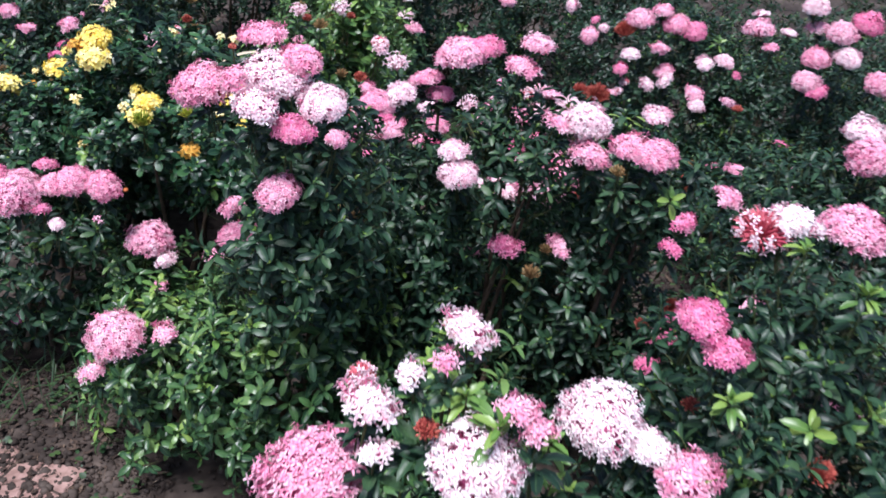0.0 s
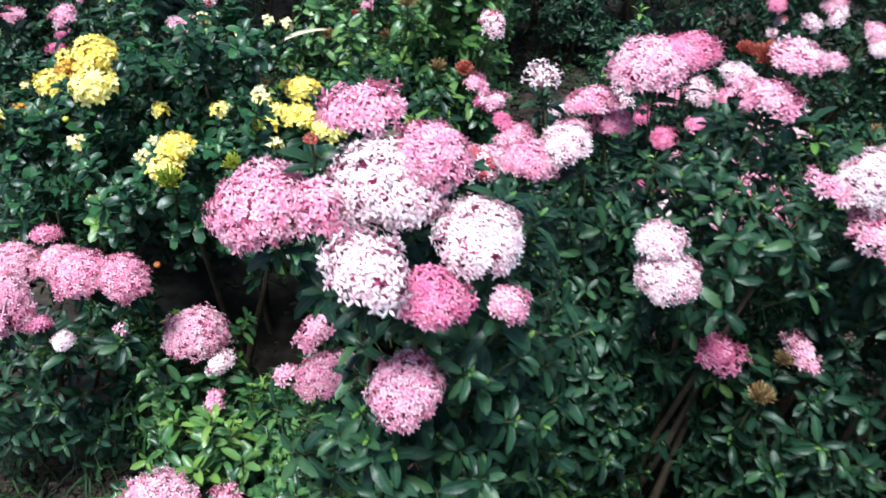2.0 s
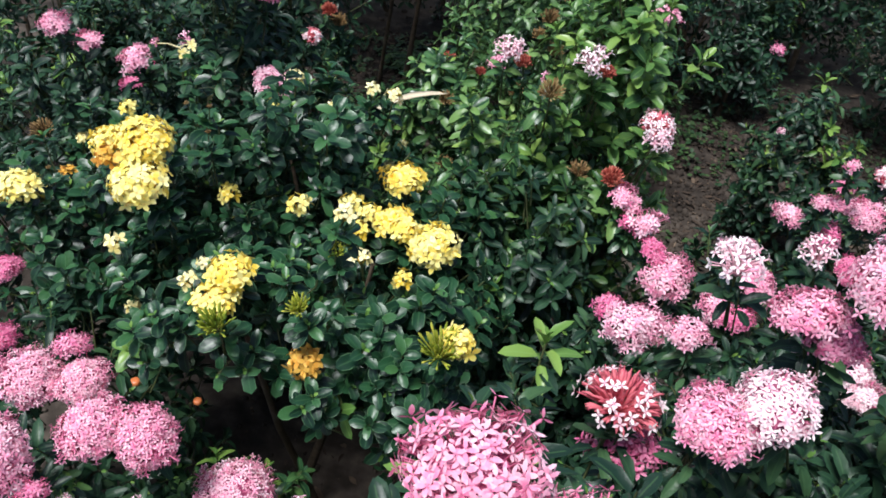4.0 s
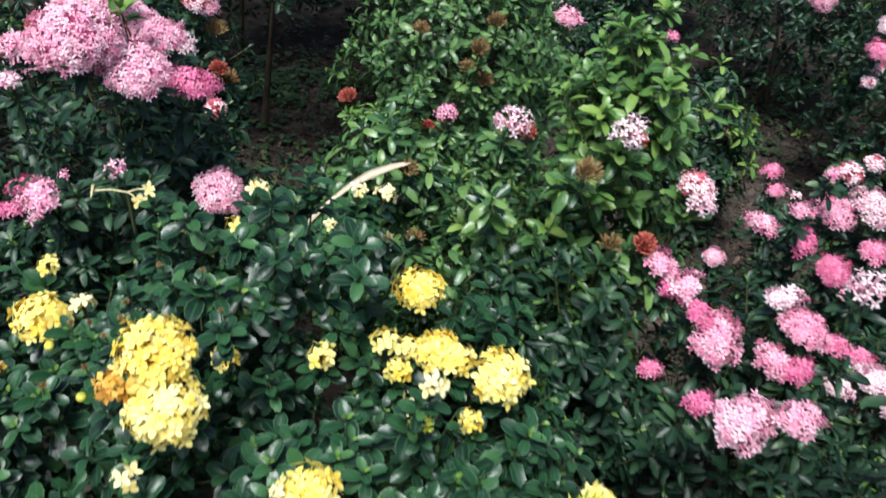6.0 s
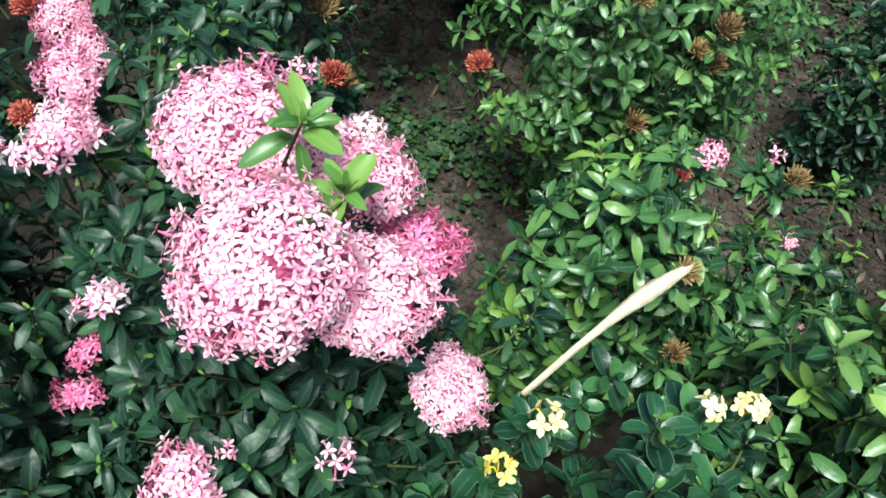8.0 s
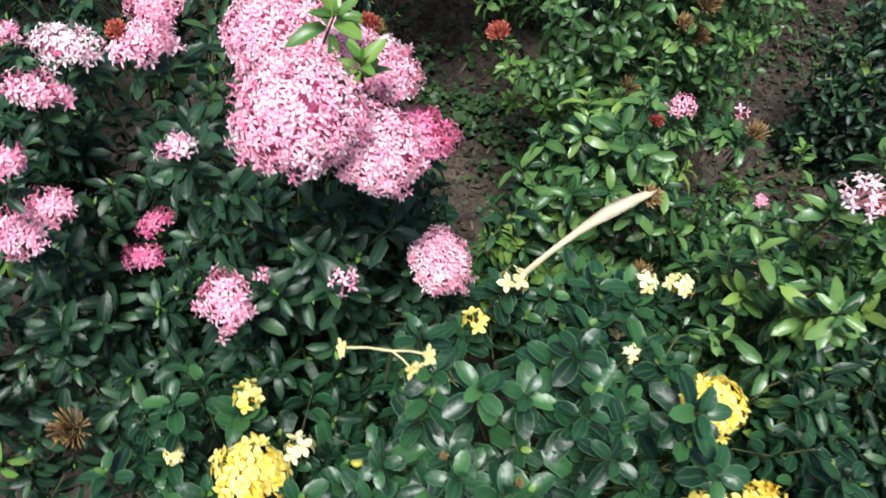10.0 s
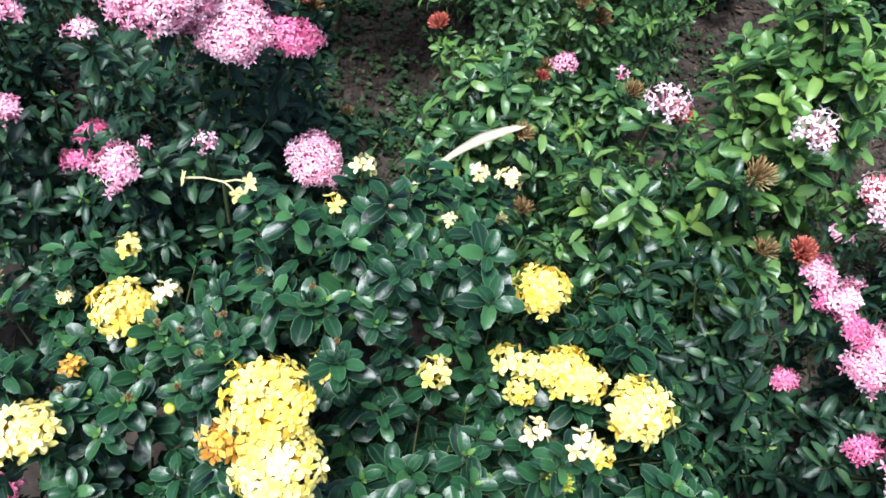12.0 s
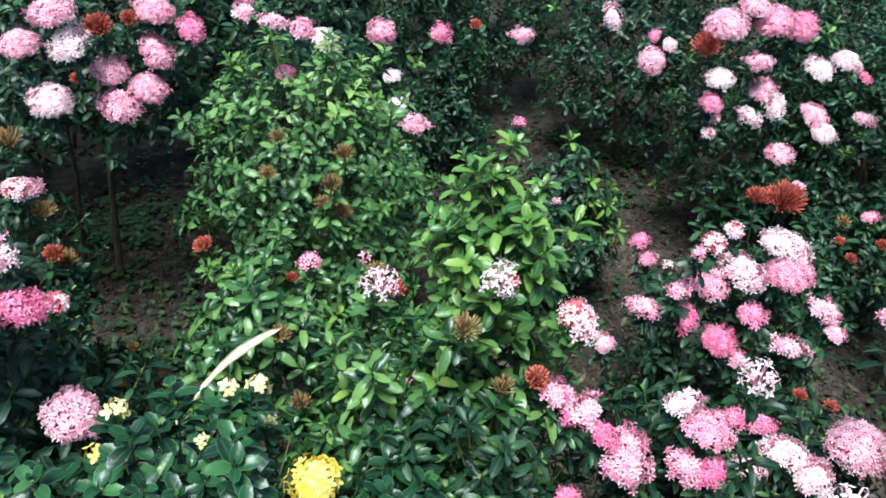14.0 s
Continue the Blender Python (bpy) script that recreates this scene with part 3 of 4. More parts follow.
def weed():
    v, f = [], []
    for k in range(rnd.choice((3, 4, 5))):
        a, size = rnd.uniform(0, 6.28), rnd.uniform(0.006, 0.021)
        lv, lf, _ = leaf(size, size * 0.75, 0.3, 0.1, 1.0)
        m = np.array(Matrix.Translation((rnd.uniform(-0.01, 0.01), rnd.uniform(-0.01, 0.01), rnd.uniform(0.005, 0.03))) @ Matrix.Rotation(a, 4, "Z") @ Matrix.Rotation(rnd.uniform(-0.6, 0.1), 4, "Y"))
        b = sum(len(q) for q in v)
        v.append(lv @ m[:3, :3].T + m[:3, 3])
        f += [tuple(i + b for i in q) for q in lf]
    return np.concatenate(v), f


def crumb():
    """Mostly small broken bits, some whole curled leaves and some straws."""
    some = rnd.random()
    if some < 0.12:
        return leaf(rnd.uniform(0.03, 0.07), rnd.uniform(0.0012, 0.0025), rnd.uniform(-0.3, 0.4), 0.1, 0.2)
    if some < 0.3:
        return leaf(rnd.uniform(0.018, 0.034), rnd.uniform(0.007, 0.013), rnd.uniform(-1.2, 1.0), rnd.uniform(0, 0.6), rnd.random())
    return leaf(rnd.uniform(0.004, 0.013), rnd.uniform(0.003, 0.008), rnd.uniform(-1.5, 1.5), rnd.uniform(-0.4, 0.6), rnd.random())


def patch():
    """Weeds keep to patches, with bare soil between them."""
    while True:
        x, y = (rnd.uniform(-0.95, -0.35), rnd.uniform(2.8, 3.6)) if rnd.random() < 0.26 else bed()
        if x < -0.42 and y < 1.42 and rnd.random() < 0.85:
            continue
        if noise.noise((x * 2.6, y * 2.6, 9)) + 0.4 * noise.noise((x * 8, y * 8, 5)) > 0.1 or rnd.random() < 0.12:
            return x, y


def clod():
    """A rough little lump of earth."""
    size, v, f = rnd.choice((0.004, 0.005, 0.006, 0.008, 0.012)) * rnd.uniform(0.7, 1.2), [], []
    for z, wide in ((-0.5, 0.8), (0.25, 0.85)):
        for k in range(5):
            a, w = 1.2566 * k + rnd.uniform(-0.3, 0.3), wide * rnd.uniform(0.75, 1.2) * size
            v.append((math.cos(a) * w, math.sin(a) * w, (z + rnd.uniform(-0.15, 0.15)) * size))
    v.append((rnd.uniform(-0.2, 0.2) * size, rnd.uniform(-0.2, 0.2) * size, rnd.uniform(0.5, 0.8) * size))
    for k in range(5):
        n = (k + 1) % 5
        f += [(k, n, 5 + n, 5 + k), (5 + k, 5 + n, 10)]
    return v, f


scatter("soil_clod", "small dark lumps of crumbled earth on the bed", "soil", 16000, clod, SOIL, bed)
scatter("leaf_litter", "dry brown fallen leaves and crumbs on the soil", "leaf litter", 24000, crumb, LITTER, bed)
scatter("ground_weed", "low green clover-like weeds on the soil", "weed", 3000, weed, WEED, patch)
scatter("grass", "thin green grass blades at the bed's edge", "grass", 4500, lambda: (lambda v, f, a: ((v @ np.array(Matrix.Rotation(-1.1, 3, "Y")).T), f))(*leaf(rnd.uniform(0.03, 0.11), 0.004, rnd.uniform(0.1, 0.9), 0.1, 0)), WEED,
        lambda: (rnd.uniform(1.3, 2.4), rnd.uniform(2.7, 3.8)) if rnd.random() < 0.93 else (rnd.uniform(-1.1, -0.6), rnd.uniform(1.36, 1.62)))

# cracked flat pieces of old brick, side by side with thin dirty joints
corner = {(i, j): (-0.98 + 0.075 * i + rnd.uniform(-0.024, 0.024), 1.02 + 0.062 * j + rnd.uniform(-0.02, 0.02)) for i in range(8) for j in range(6)}
for i, j in [(i, j) for i in range(7) for j in range(5)]:
    ring = [corner[i, j], corner[i + 1, j], corner[i + 1, j + 1], corner[i, j + 1]]
    x, y = sum(q[0] for q in ring) / 4, sum(q[1] for q in ring) / 4
    if x + 0.9 * (y - 1.1) > -0.47 or (x < -0.8 and y > 1.24) or rnd.random() < 0.12:
        continue
    edge = []
    for k in range(4):
        (ax, ay), (bx, by) = ring[k], ring[(k + 1) % 4]
        for u in (0.0, 0.5):
            edge.append(((ax + (bx - ax) * u - x) * rnd.uniform(0.88, 0.97), (ay + (by - ay) * u - y) * rnd.uniform(0.88, 0.97)))
    bm = bmesh.new()
    low = [bm.verts.new((a, b, -0.03)) for a, b in edge]
    mid = [bm.verts.new((a, b, rnd.uniform(-0.002, 0.002))) for a, b in edge]
    high = [bm.verts.new((a * 0.86, b * 0.86, rnd.uniform(0.003, 0.006))) for a, b in edge]
    for k in range(8):
        n = (k + 1) % 8
        bm.faces.new((low[k], low[n], mid[n], mid[k]))
        bm.faces.new((mid[k], mid[n], high[n], high[k]))
    bm.faces.new(high)
    me = bpy.data.meshes.new("broken_brick")
    bm.to_mesh(me)
    bm.free()
    me.materials.append(BRICK)
    ob = new("broken_brick", me)
    ob.matrix_basis = pose(x, y, swell(x, y) - 0.001 + rnd.uniform(-0.003, 0.003), rnd.uniform(-3, 3), rnd.uniform(-3, 3), 0)
    tagged(ob, "broken piece of red brick set in the soil", "brick", "broken bricks by the bed")

# ---- shrubs ----
front_shrub = Shrub("dark", [(0.1, 0.5, 0.5, 0.2, 0.18, 0.34), (0.32, 0.6, 0.46, 0.15, 0.14, 0.33)], "pink flowering shrub with large pale heads over dark leaves", 0.12, 0.0, 1.0, True)
front_shrub.bloom("white", (0.101, 0.684, 0.952, 0.032), (0.004, 0.591, 0.92, 0.033), (0.115, 0.563, 0.878, 0.048), (0.272, 0.685, 0.844, 0.047), (0.325, 0.66, 0.835, 0.036), (0.041, 0.601, 0.953, 0.019), (0.017, 0.56, 0.886, 0.017))
front_shrub.bloom("pink", (-0.039, 0.586, 0.818, 0.056), (0.373, 0.64, 0.815, 0.043), (0.15, 0.584, 0.938, 0.023), (0.172, 0.571, 0.923, 0.02), (0.074, 0.606, 0.97, 0.015))
front_shrub.bloom("red", (0.064, 0.571, 0.911, 0.013))
right_shrub = Shrub("dark", [(0.68, 0.98, 0.5, 0.24, 0.26, 0.38), (0.5, 0.76, 0.42, 0.13, 0.14, 0.34)], "pink flowering shrub with red buds and fresh green tips", 0.1, 0.0, 1.0, True)
right_shrub.bloom("deep", (0.412, 0.825, 0.902, 0.033), (0.447, 0.797, 0.874, 0.036))
right_shrub.bloom("opening", (0.567, 1.057, 0.915, 0.044))
right_shrub.bloom("white", (0.598, 1.057, 0.934, 0.032), (0.614, 1.063, 0.938, 0.041))
right_shrub.bloom("pink", (0.729, 1.101, 0.909, 0.059))
right_shrub.bloom("red", (0.454, 0.849, 0.738, 0.014), (0.646, 0.802, 0.68, 0.024))
right_shrub.bloom("brown", (0.788, 1.06, 0.675, 0.016))
right_shrub.bloom("stars", (0.794, 1.042, 0.595, 0.016), (0.816, 0.997, 0.616, 0.014))
understory_shrub = Shrub("light", [(-0.16, 1.31, 0.28, 0.21, 0.19, 0.27), (0.13, 1.56, 0.2, 0.12, 0.13, 0.18)], "low mid-green shrub growing in front of the hedge", 0.06, 0.0, 1.0, True)
middle_shrub = Shrub("light", [(0.16, 1.05, 0.3, 0.13, 0.13, 0.32)], "low shrub with fresh green tips and reddish half-open heads", 0.1, 0.0, 1.0, False)
middle_shrub.bloom("opening", (-0.007, 0.97, 0.621, 0.025))
middle_shrub.bloom("red", (0.076, 1.081, 0.521, 0.015))
middle_shrub.bloom("pink", (-0.044, 0.996, 0.424, 0.029))
low_shrub = Shrub("dark", [(0.66, 1.45, 0.24, 0.2, 0.17, 0.24)], "low dark-leaved shrub with a few deep pink heads", 0.05, 0.0, 1.0, False)
low_shrub.bloom("deep", (0.607, 1.349, 0.484, 0.035), (0.57, 1.304, 0.444, 0.026), (0.637, 1.376, 0.523, 0.033))
low_shrub.bloom("pink", (0.686, 1.365, 0.512, 0.033), (0.759, 1.351, 0.582, 0.027))
low_shrub.bloom("stars", (0.522, 1.388, 0.3, 0.012))
hedge_shrub = Shrub("dark", [(-0.15, 1.32, 0.66, 0.15, 0.2, 0.28), (0.07, 1.61, 0.4, 0.17, 0.18, 0.36), (0.45, 1.58, 0.42, 0.16, 0.22, 0.42), (0.5, 1.45, 0.74, 0.12, 0.14, 0.12), (0.24, 1.52, 0.68, 0.13, 0.15, 0.2), (0.48, 1.85, 0.3, 0.18, 0.2, 0.3), (0.11, 1.5, 0.32, 0.11, 0.1, 0.28), (-0.03, 1.5, 0.3, 0.1, 0.11, 0.28)], "wide dark-leaved hedge shrub with clustered pink flower heads", 0.13)
hedge_shrub.bloom("pink", (-0.231, 1.288, 1.034, 0.04), (-0.313, 1.243, 0.951, 0.048), (-0.165, 1.262, 1.01, 0.036), (-0.09, 1.158, 0.93, 0.018), (-0.257, 1.203, 0.986, 0.027), (-0.043, 1.496, 0.859, 0.037), (0.05, 1.64, 0.87, 0.037), (0.375, 1.948, 0.759, 0.034), (0.117, 1.63, 0.93, 0.055), (0.247, 1.518, 1.01, 0.035), (0.222, 1.49, 0.971, 0.034), (0.362, 1.428, 0.624, 0.026), (0.369, 1.402, 0.852, 0.042), (0.3, 1.43, 0.894, 0.024), (0.408, 1.792, 0.612, 0.057), (0.457, 1.855, 0.718, 0.024), (0.412, 1.873, 0.738, 0.023), (0.431, 1.362, 0.894, 0.04), (0.475, 1.353, 0.888, 0.04), (-0.171, 1.141, 0.832, 0.035))
hedge_shrub.bloom("pink", (-0.274, 1.343, 0.615, 0.038), (-0.295, 1.373, 0.66, 0.026), (-0.164, 1.309, 0.487, 0.017), (0.209, 1.582, 0.494, 0.015), (0.616, 1.308, 0.844, 0.033))
hedge_shrub.bloom("pale", (-0.2, 1.253, 0.978, 0.057), (-0.213, 1.138, 0.977, 0.04), (-0.116, 1.201, 0.968, 0.038), (-0.002, 1.508, 0.878, 0.034), (0.11, 1.401, 0.823, 0.028), (0.125, 1.379, 0.79, 0.036), (0.359, 1.441, 0.898, 0.044), (0.467, 1.395, 0.948, 0.027))
hedge_shrub.bloom("deep", (-0.095, 1.53, 0.76, 0.033), (-0.156, 1.15, 0.938, 0.031), (0.16, 1.636, 0.952, 0.04), (0.086, 1.643, 0.839, 0.028), (0.253, 1.43, 0.613, 0.032), (0.542, 1.28, 0.796, 0.025), (0.521, 1.255, 0.754, 0.022))
hedge_shrub.bloom("few", (-0.015, 1.68, 0.875, 0.028))
hedge_shrub.bloom("opening", (-0.113, 1.526, 0.825, 0.038))
hedge_shrub.bloom("brown", (0.309, 1.392, 0.575, 0.021), (0.335, 1.421, 0.619, 0.015), (0.407, 1.323, 0.858, 0.016), (-0.087, 1.462, 0.61, 0.036))
hedge_shrub.bloom("red", (0.446, 1.745, 0.582, 0.018), (-0.06, 1.537, 0.241, 0.012), (-0.27, 1.252, 1.02, 0.007))
sideR_shrub = Shrub("dark", [(1.12, 1.78, 0.4, 0.27, 0.27, 0.38)], "dark-leaved shrub with pink and white flower heads", 0.08, 0.0, 0.85, False)
sideR_shrub.bloom("pale", (1.162, 1.875, 0.791, 0.068))
sideR_shrub.bloom("pink", (1.106, 1.712, 0.792, 0.056))
sideR_shrub.bloom("red", (0.617, 1.386, 0.54, 0.019), (0.556, 1.36, 0.505, 0.016))
lowL_shrub = Shrub("light", [(-0.4, 1.42, 0.18, 0.19, 0.19, 0.22), (-0.56, 1.6, 0.18, 0.11, 0.1, 0.2)], "low pink flowering shrub with light green new leaves beside bare soil", 0.18, 0.0, 1.0, False)
lowL_shrub.bloom("pink", (-0.504, 1.277, 0.391, 0.054), (-0.41, 1.286, 0.402, 0.028), (-0.534, 1.222, 0.339, 0.026), (-0.53, 1.589, 0.416, 0.048), (-0.485, 1.511, 0.347, 0.022), (-0.352, 1.449, 0.489, 0.022))
lowL_shrub.bloom("pale", (-0.481, 1.55, 0.394, 0.024))
left_shrub = Shrub("dark", [(-0.84, 1.68, 0.26, 0.22, 0.18, 0.26)], "low dark-leaved shrub crowded with pink flower heads", 0.06, 0.0, 1.0, False)
left_shrub.bloom("pink", (-0.77, 1.488, 0.554, 0.049), (-0.834, 1.654, 0.48, 0.045), (-0.767, 1.662, 0.489, 0.036), (-0.672, 1.544, 0.573, 0.039), (-0.609, 1.549, 0.566, 0.039))
left_shrub.bloom("deep", (-0.707, 1.471, 0.541, 0.018), (-0.925, 1.708, 0.479, 0.029), (-0.788, 1.689, 0.525, 0.023), (-1.027, 1.868, 0.44, 0.031))
left_shrub.bloom("pale", (-0.681, 1.472, 0.506, 0.017))
left_shrub.bloom("stars", (-0.603, 1.493, 0.517, 0.01))
yellow_shrub = Shrub("round", [(-0.58, 2.02, 0.48, 0.27, 0.15, 0.29), (-0.55, 1.81, 0.57, 0.26, 0.17, 0.11), (-0.36, 1.87, 0.51, 0.12, 0.21, 0.17), (-0.88, 1.97, 0.44, 0.18, 0.19, 0.2)], "yellow flowering shrub with rounded glossy dark green leaves", 0.1, 0.27, 0.76, True)
yellow_shrub.bloom("yellow", (-0.694, 1.8, 0.8, 0.038), (-0.686, 1.76, 0.768, 0.039), (-0.975, 1.83, 0.635, 0.03), (-0.93, 1.85, 0.642, 0.03), (-0.556, 1.705, 0.705, 0.028), (-0.565, 1.68, 0.68, 0.029), (-0.411, 2.025, 0.645, 0.034), (-0.869, 1.996, 0.635, 0.034), (-0.405, 1.915, 0.652, 0.031), (-0.385, 1.9, 0.655, 0.022), (-0.338, 1.862, 0.667, 0.036), (-0.272, 1.68, 0.692, 0.022))
yellow_shrub.bloom("gold", (-0.65, 2.12, 0.67, 0.012), (-0.871, 2.06, 0.655, 0.014), (-0.541, 1.91, 0.65, 0.017), (-0.468, 1.92, 0.662, 0.018), (-0.44, 1.918, 0.655, 0.016), (-0.45, 1.9, 0.635, 0.016), (-0.653, 1.93, 0.63, 0.016), (-0.927, 1.885, 0.605, 0.014), (-0.37, 1.835, 0.62, 0.014))
yellow_shrub.bloom("cream", (-0.435, 1.86, 0.62, 0.013), (-0.618, 2.137, 0.717, 0.012), (-0.455, 2.119, 0.727, 0.014), (-0.49, 2.122, 0.729, 0.011), (-0.462, 2.15, 0.575, 0.008), (-0.53, 2.044, 0.74, 0.006), (-0.442, 2.15, 0.62, 0.007), (-0.722, 1.745, 0.56, 0.008), (-0.732, 1.754, 0.664, 0.013), (-0.942, 2.03, 0.605, 0.008), (-0.827, 2.015, 0.635, 0.013), (-0.602, 1.69, 0.692, 0.009), (-0.585, 1.7, 0.716, 0.006), (-0.435, 1.78, 0.762, 0.012))
yellow_shrub.bloom("orange", (-0.729, 1.77, 0.79, 0.016), (-0.452, 1.664, 0.62, 0.022), (-0.915, 1.939, 0.61, 0.009))
yellow_shrub.bloom("green", (-0.546, 1.635, 0.69, 0.026), (-0.291, 1.668, 0.684, 0.033), (-0.443, 1.773, 0.71, 0.018), (-0.46, 1.673, 0.702, 0.02))
yellow_shrub.bloom("brown", (-0.822, 1.955, 0.669, 0.0047), (-0.792, 1.928, 0.699, 0.0045), (-0.75, 1.901, 0.735, 0.0043), (-0.747, 1.92, 0.739, 0.0043), (-0.767, 1.89, 0.72, 0.0044), (-0.786, 1.868, 0.697, 0.0045), (-0.84, 1.882, 0.65, 0.0049), (-0.904, 1.886, 0.655, 0.0039), (-0.715, 1.957, 0.758, 0.0041), (-0.665, 1.924, 0.782, 0.004), (-0.642, 1.866, 0.783, 0.004))
back_shrub = Shrub("dark", [(-0.95, 2.52, 0.36, 0.3, 0.36, 0.36), (-0.8, 2.27, 0.4, 0.17, 0.17, 0.42), (-0.8, 2.74, 0.5, 0.12, 0.14, 0.15), (-1.12, 2.36, 0.34, 0.25, 0.24, 0.27), (-0.69, 2.66, 0.13, 0.09, 0.15, 0.15)], "pink flowering shrub with very large rounded flower heads", 0.1)
back_shrub.bloom("pink", (-0.831, 2.319, 0.856, 0.054), (-1.018, 2.759, 0.589, 0.039), (-0.988, 2.675, 0.601, 0.037), (-0.984, 2.494, 0.687, 0.032), (-0.675, 2.193, 0.67, 0.033), (-0.889, 2.137, 0.704, 0.032), (-0.987, 2.575, 0.668, 0.039), (-0.971, 2.412, 0.759, 0.028), (-1.084, 2.385, 0.718, 0.028), (-1.066, 2.234, 0.79, 0.018), (-0.921, 2.226, 0.816, 0.016), (-1.154, 2.554, 0.645, 0.016), (-1.089, 2.234, 0.684, 0.032), (-1.086, 2.316, 0.612, 0.027), (-1.418, 2.339, 0.578, 0.038), (-0.748, 2.757, 0.653, 0.031))
back_shrub.bloom("pink", (-0.82, 2.185, 0.901, 0.049), (-0.757, 2.18, 0.863, 0.04), (-0.743, 2.274, 0.86, 0.031), (-0.784, 2.3, 0.865, 0.035))
back_shrub.bloom("few", (-0.729, 2.363, 0.794, 0.021))
back_shrub.bloom("pale", (-1.054, 2.423, 0.746, 0.032), (-0.883, 2.701, 0.715, 0.021))
back_shrub.bloom("deep", (-0.709, 2.249, 0.804, 0.04), (-0.995, 2.284, 0.555, 0.021), (-0.981, 2.315, 0.578, 0.019))
back_shrub.bloom("red", (-1.059, 2.772, 0.594, 0.02), (-1.018, 2.506, 0.693, 0.014), (-0.715, 2.636, 0.594, 0.019))
back_shrub.bloom("stars", (-0.784, 2.117, 0.764, 0.014), (-0.855, 2.144, 0.732, 0.007), (-0.763, 2.521, 0.715, 0.016))
back_shrub.bloom("brown", (-0.66, 2.6, 0.3, 0.016), (-0.64, 2.72, 0.27, 0.016), (-1.047, 2.075, 0.57, 0.022), (-0.776, 2.9, 0.674, 0.028), (-0.72, 2.7, 0.64, 0.024), (-0.7, 2.66, 0.56, 0.022), (-0.76, 2.72, 0.68, 0.02))
back_shrub.bloom("opening", (-0.75, 2.69, 0.695, 0.024), (-0.71, 2.5, 0.6, 0.02))
light_shrub = Shrub("light", [(-0.17, 2.14, 0.34, 0.11, 0.1, 0.34), (-0.3, 2.14, 0.36, 0.15, 0.15, 0.35), (-0.4, 2.4, 0.33, 0.14, 0.11, 0.32), (-0.15, 2.37, 0.3, 0.14, 0.11, 0.21)], "light green shrub with few pale pink heads and brown buds", 0.14)
lush_shrub = Shrub("lush", [(-0.135, 2.17, 0.5, 0.115, 0.12, 0.38), (-0.13, 2.2, 0.8, 0.06, 0.07, 0.12)], "bright yellow-green leafy shrub with large leaves and pale heads", 0.25)
lush_shrub.bloom("few", (-0.172, 2.071, 0.861, 0.026), (-0.065, 2.039, 0.779, 0.021))
lush_shrub.bloom("red", (-0.15, 2.085, 0.845, 0.013))
lush_shrub.bloom("opening", (-0.067, 2.054, 0.794, 0.024))
light_shrub.bloom("few", (-0.292, 2.156, 0.815, 0.026))
light_shrub.bloom("red", (-0.27, 2.16, 0.8, 0.015))
light_shrub.bloom("stars", (-0.325, 2.431, 0.643, 0.02), (-0.232, 2.439, 0.629, 0.012))
light_shrub.bloom("pink", (-0.101, 2.438, 0.429, 0.014), (-0.088, 2.04, 0.679, 0.023))
light_shrub.bloom("red", (-0.355, 2.426, 0.626, 0.012), (-0.11, 2.052, 0.697, 0.019))
light_shrub.bloom("brown", (-0.16, 2.05, 0.7, 0.018), (-0.383, 2.26, 0.52, 0.018), (-0.222, 2.047, 0.823, 0.02), (-0.222, 2.402, 0.629, 0.018), (-0.4, 2.3, 0.63, 0.017))
light_shrub.bloom("deep", (-0.204, 2.273, 0.495, 0.011), (-0.072, 2.014, 0.651, 0.016))
near_shrub = Shrub("dark", [(-0.2, 2.02, 0.3, 0.17, 0.13, 0.35), (0.06, 1.97, 0.26, 0.17, 0.17, 0.34), (0.36, 2.02, 0.3, 0.2, 0.15, 0.14)], "dark-leaved shrub with a chain of pale pink heads", 0.06, 0.0, 1.0, True)
near_shrub.bloom("pink", (-0.005, 1.966, 0.605, 0.043))
near_shrub.bloom("pale", (0.072, 1.98, 0.668, 0.025), (0.304, 1.969, 0.488, 0.037), (0.314, 1.917, 0.488, 0.036), (0.239, 1.975, 0.472, 0.024))
near_shrub.bloom("pink", (-0.046, 2.017, 0.654, 0.025), (-0.072, 2.037, 0.668, 0.019), (0.102, 1.948, 0.64, 0.032), (0.064, 1.927, 0.599, 0.028), (0.426, 1.943, 0.485, 0.047), (-0.064, 1.787, 0.669, 0.041), (-0.004, 1.779, 0.681, 0.029))
near_shrub.bloom("deep", (-0.094, 1.83, 0.645, 0.02), (-0.032, 1.99, 0.628, 0.024), (0.095, 1.911, 0.598, 0.024), (0.306, 2.08, 0.442, 0.027), (0.345, 2.057, 0.436, 0.025), (-0.067, 1.987, 0.514, 0.021))
near_shrub.bloom("few", (0.175, 1.965, 0.692, 0.03))
near_shrub.bloom("red", (0.48, 2.048, 0.445, 0.014), (0.454, 2.092, 0.435, 0.014))
farR_shrub = Shrub("dark", [(0.49, 2.34, 0.28, 0.2, 0.18, 0.28)], "small dark-leaved shrub covered in pink heads and red buds", 0.06, 0.0, 1.0, False)
farR_shrub.bloom("red", (0.608, 2.408, 0.609, 0.044), (0.556, 2.426, 0.613, 0.026))
farR_shrub.bloom("opening", (0.378, 2.318, 0.618, 0.023), (0.413, 2.318, 0.64, 0.018))
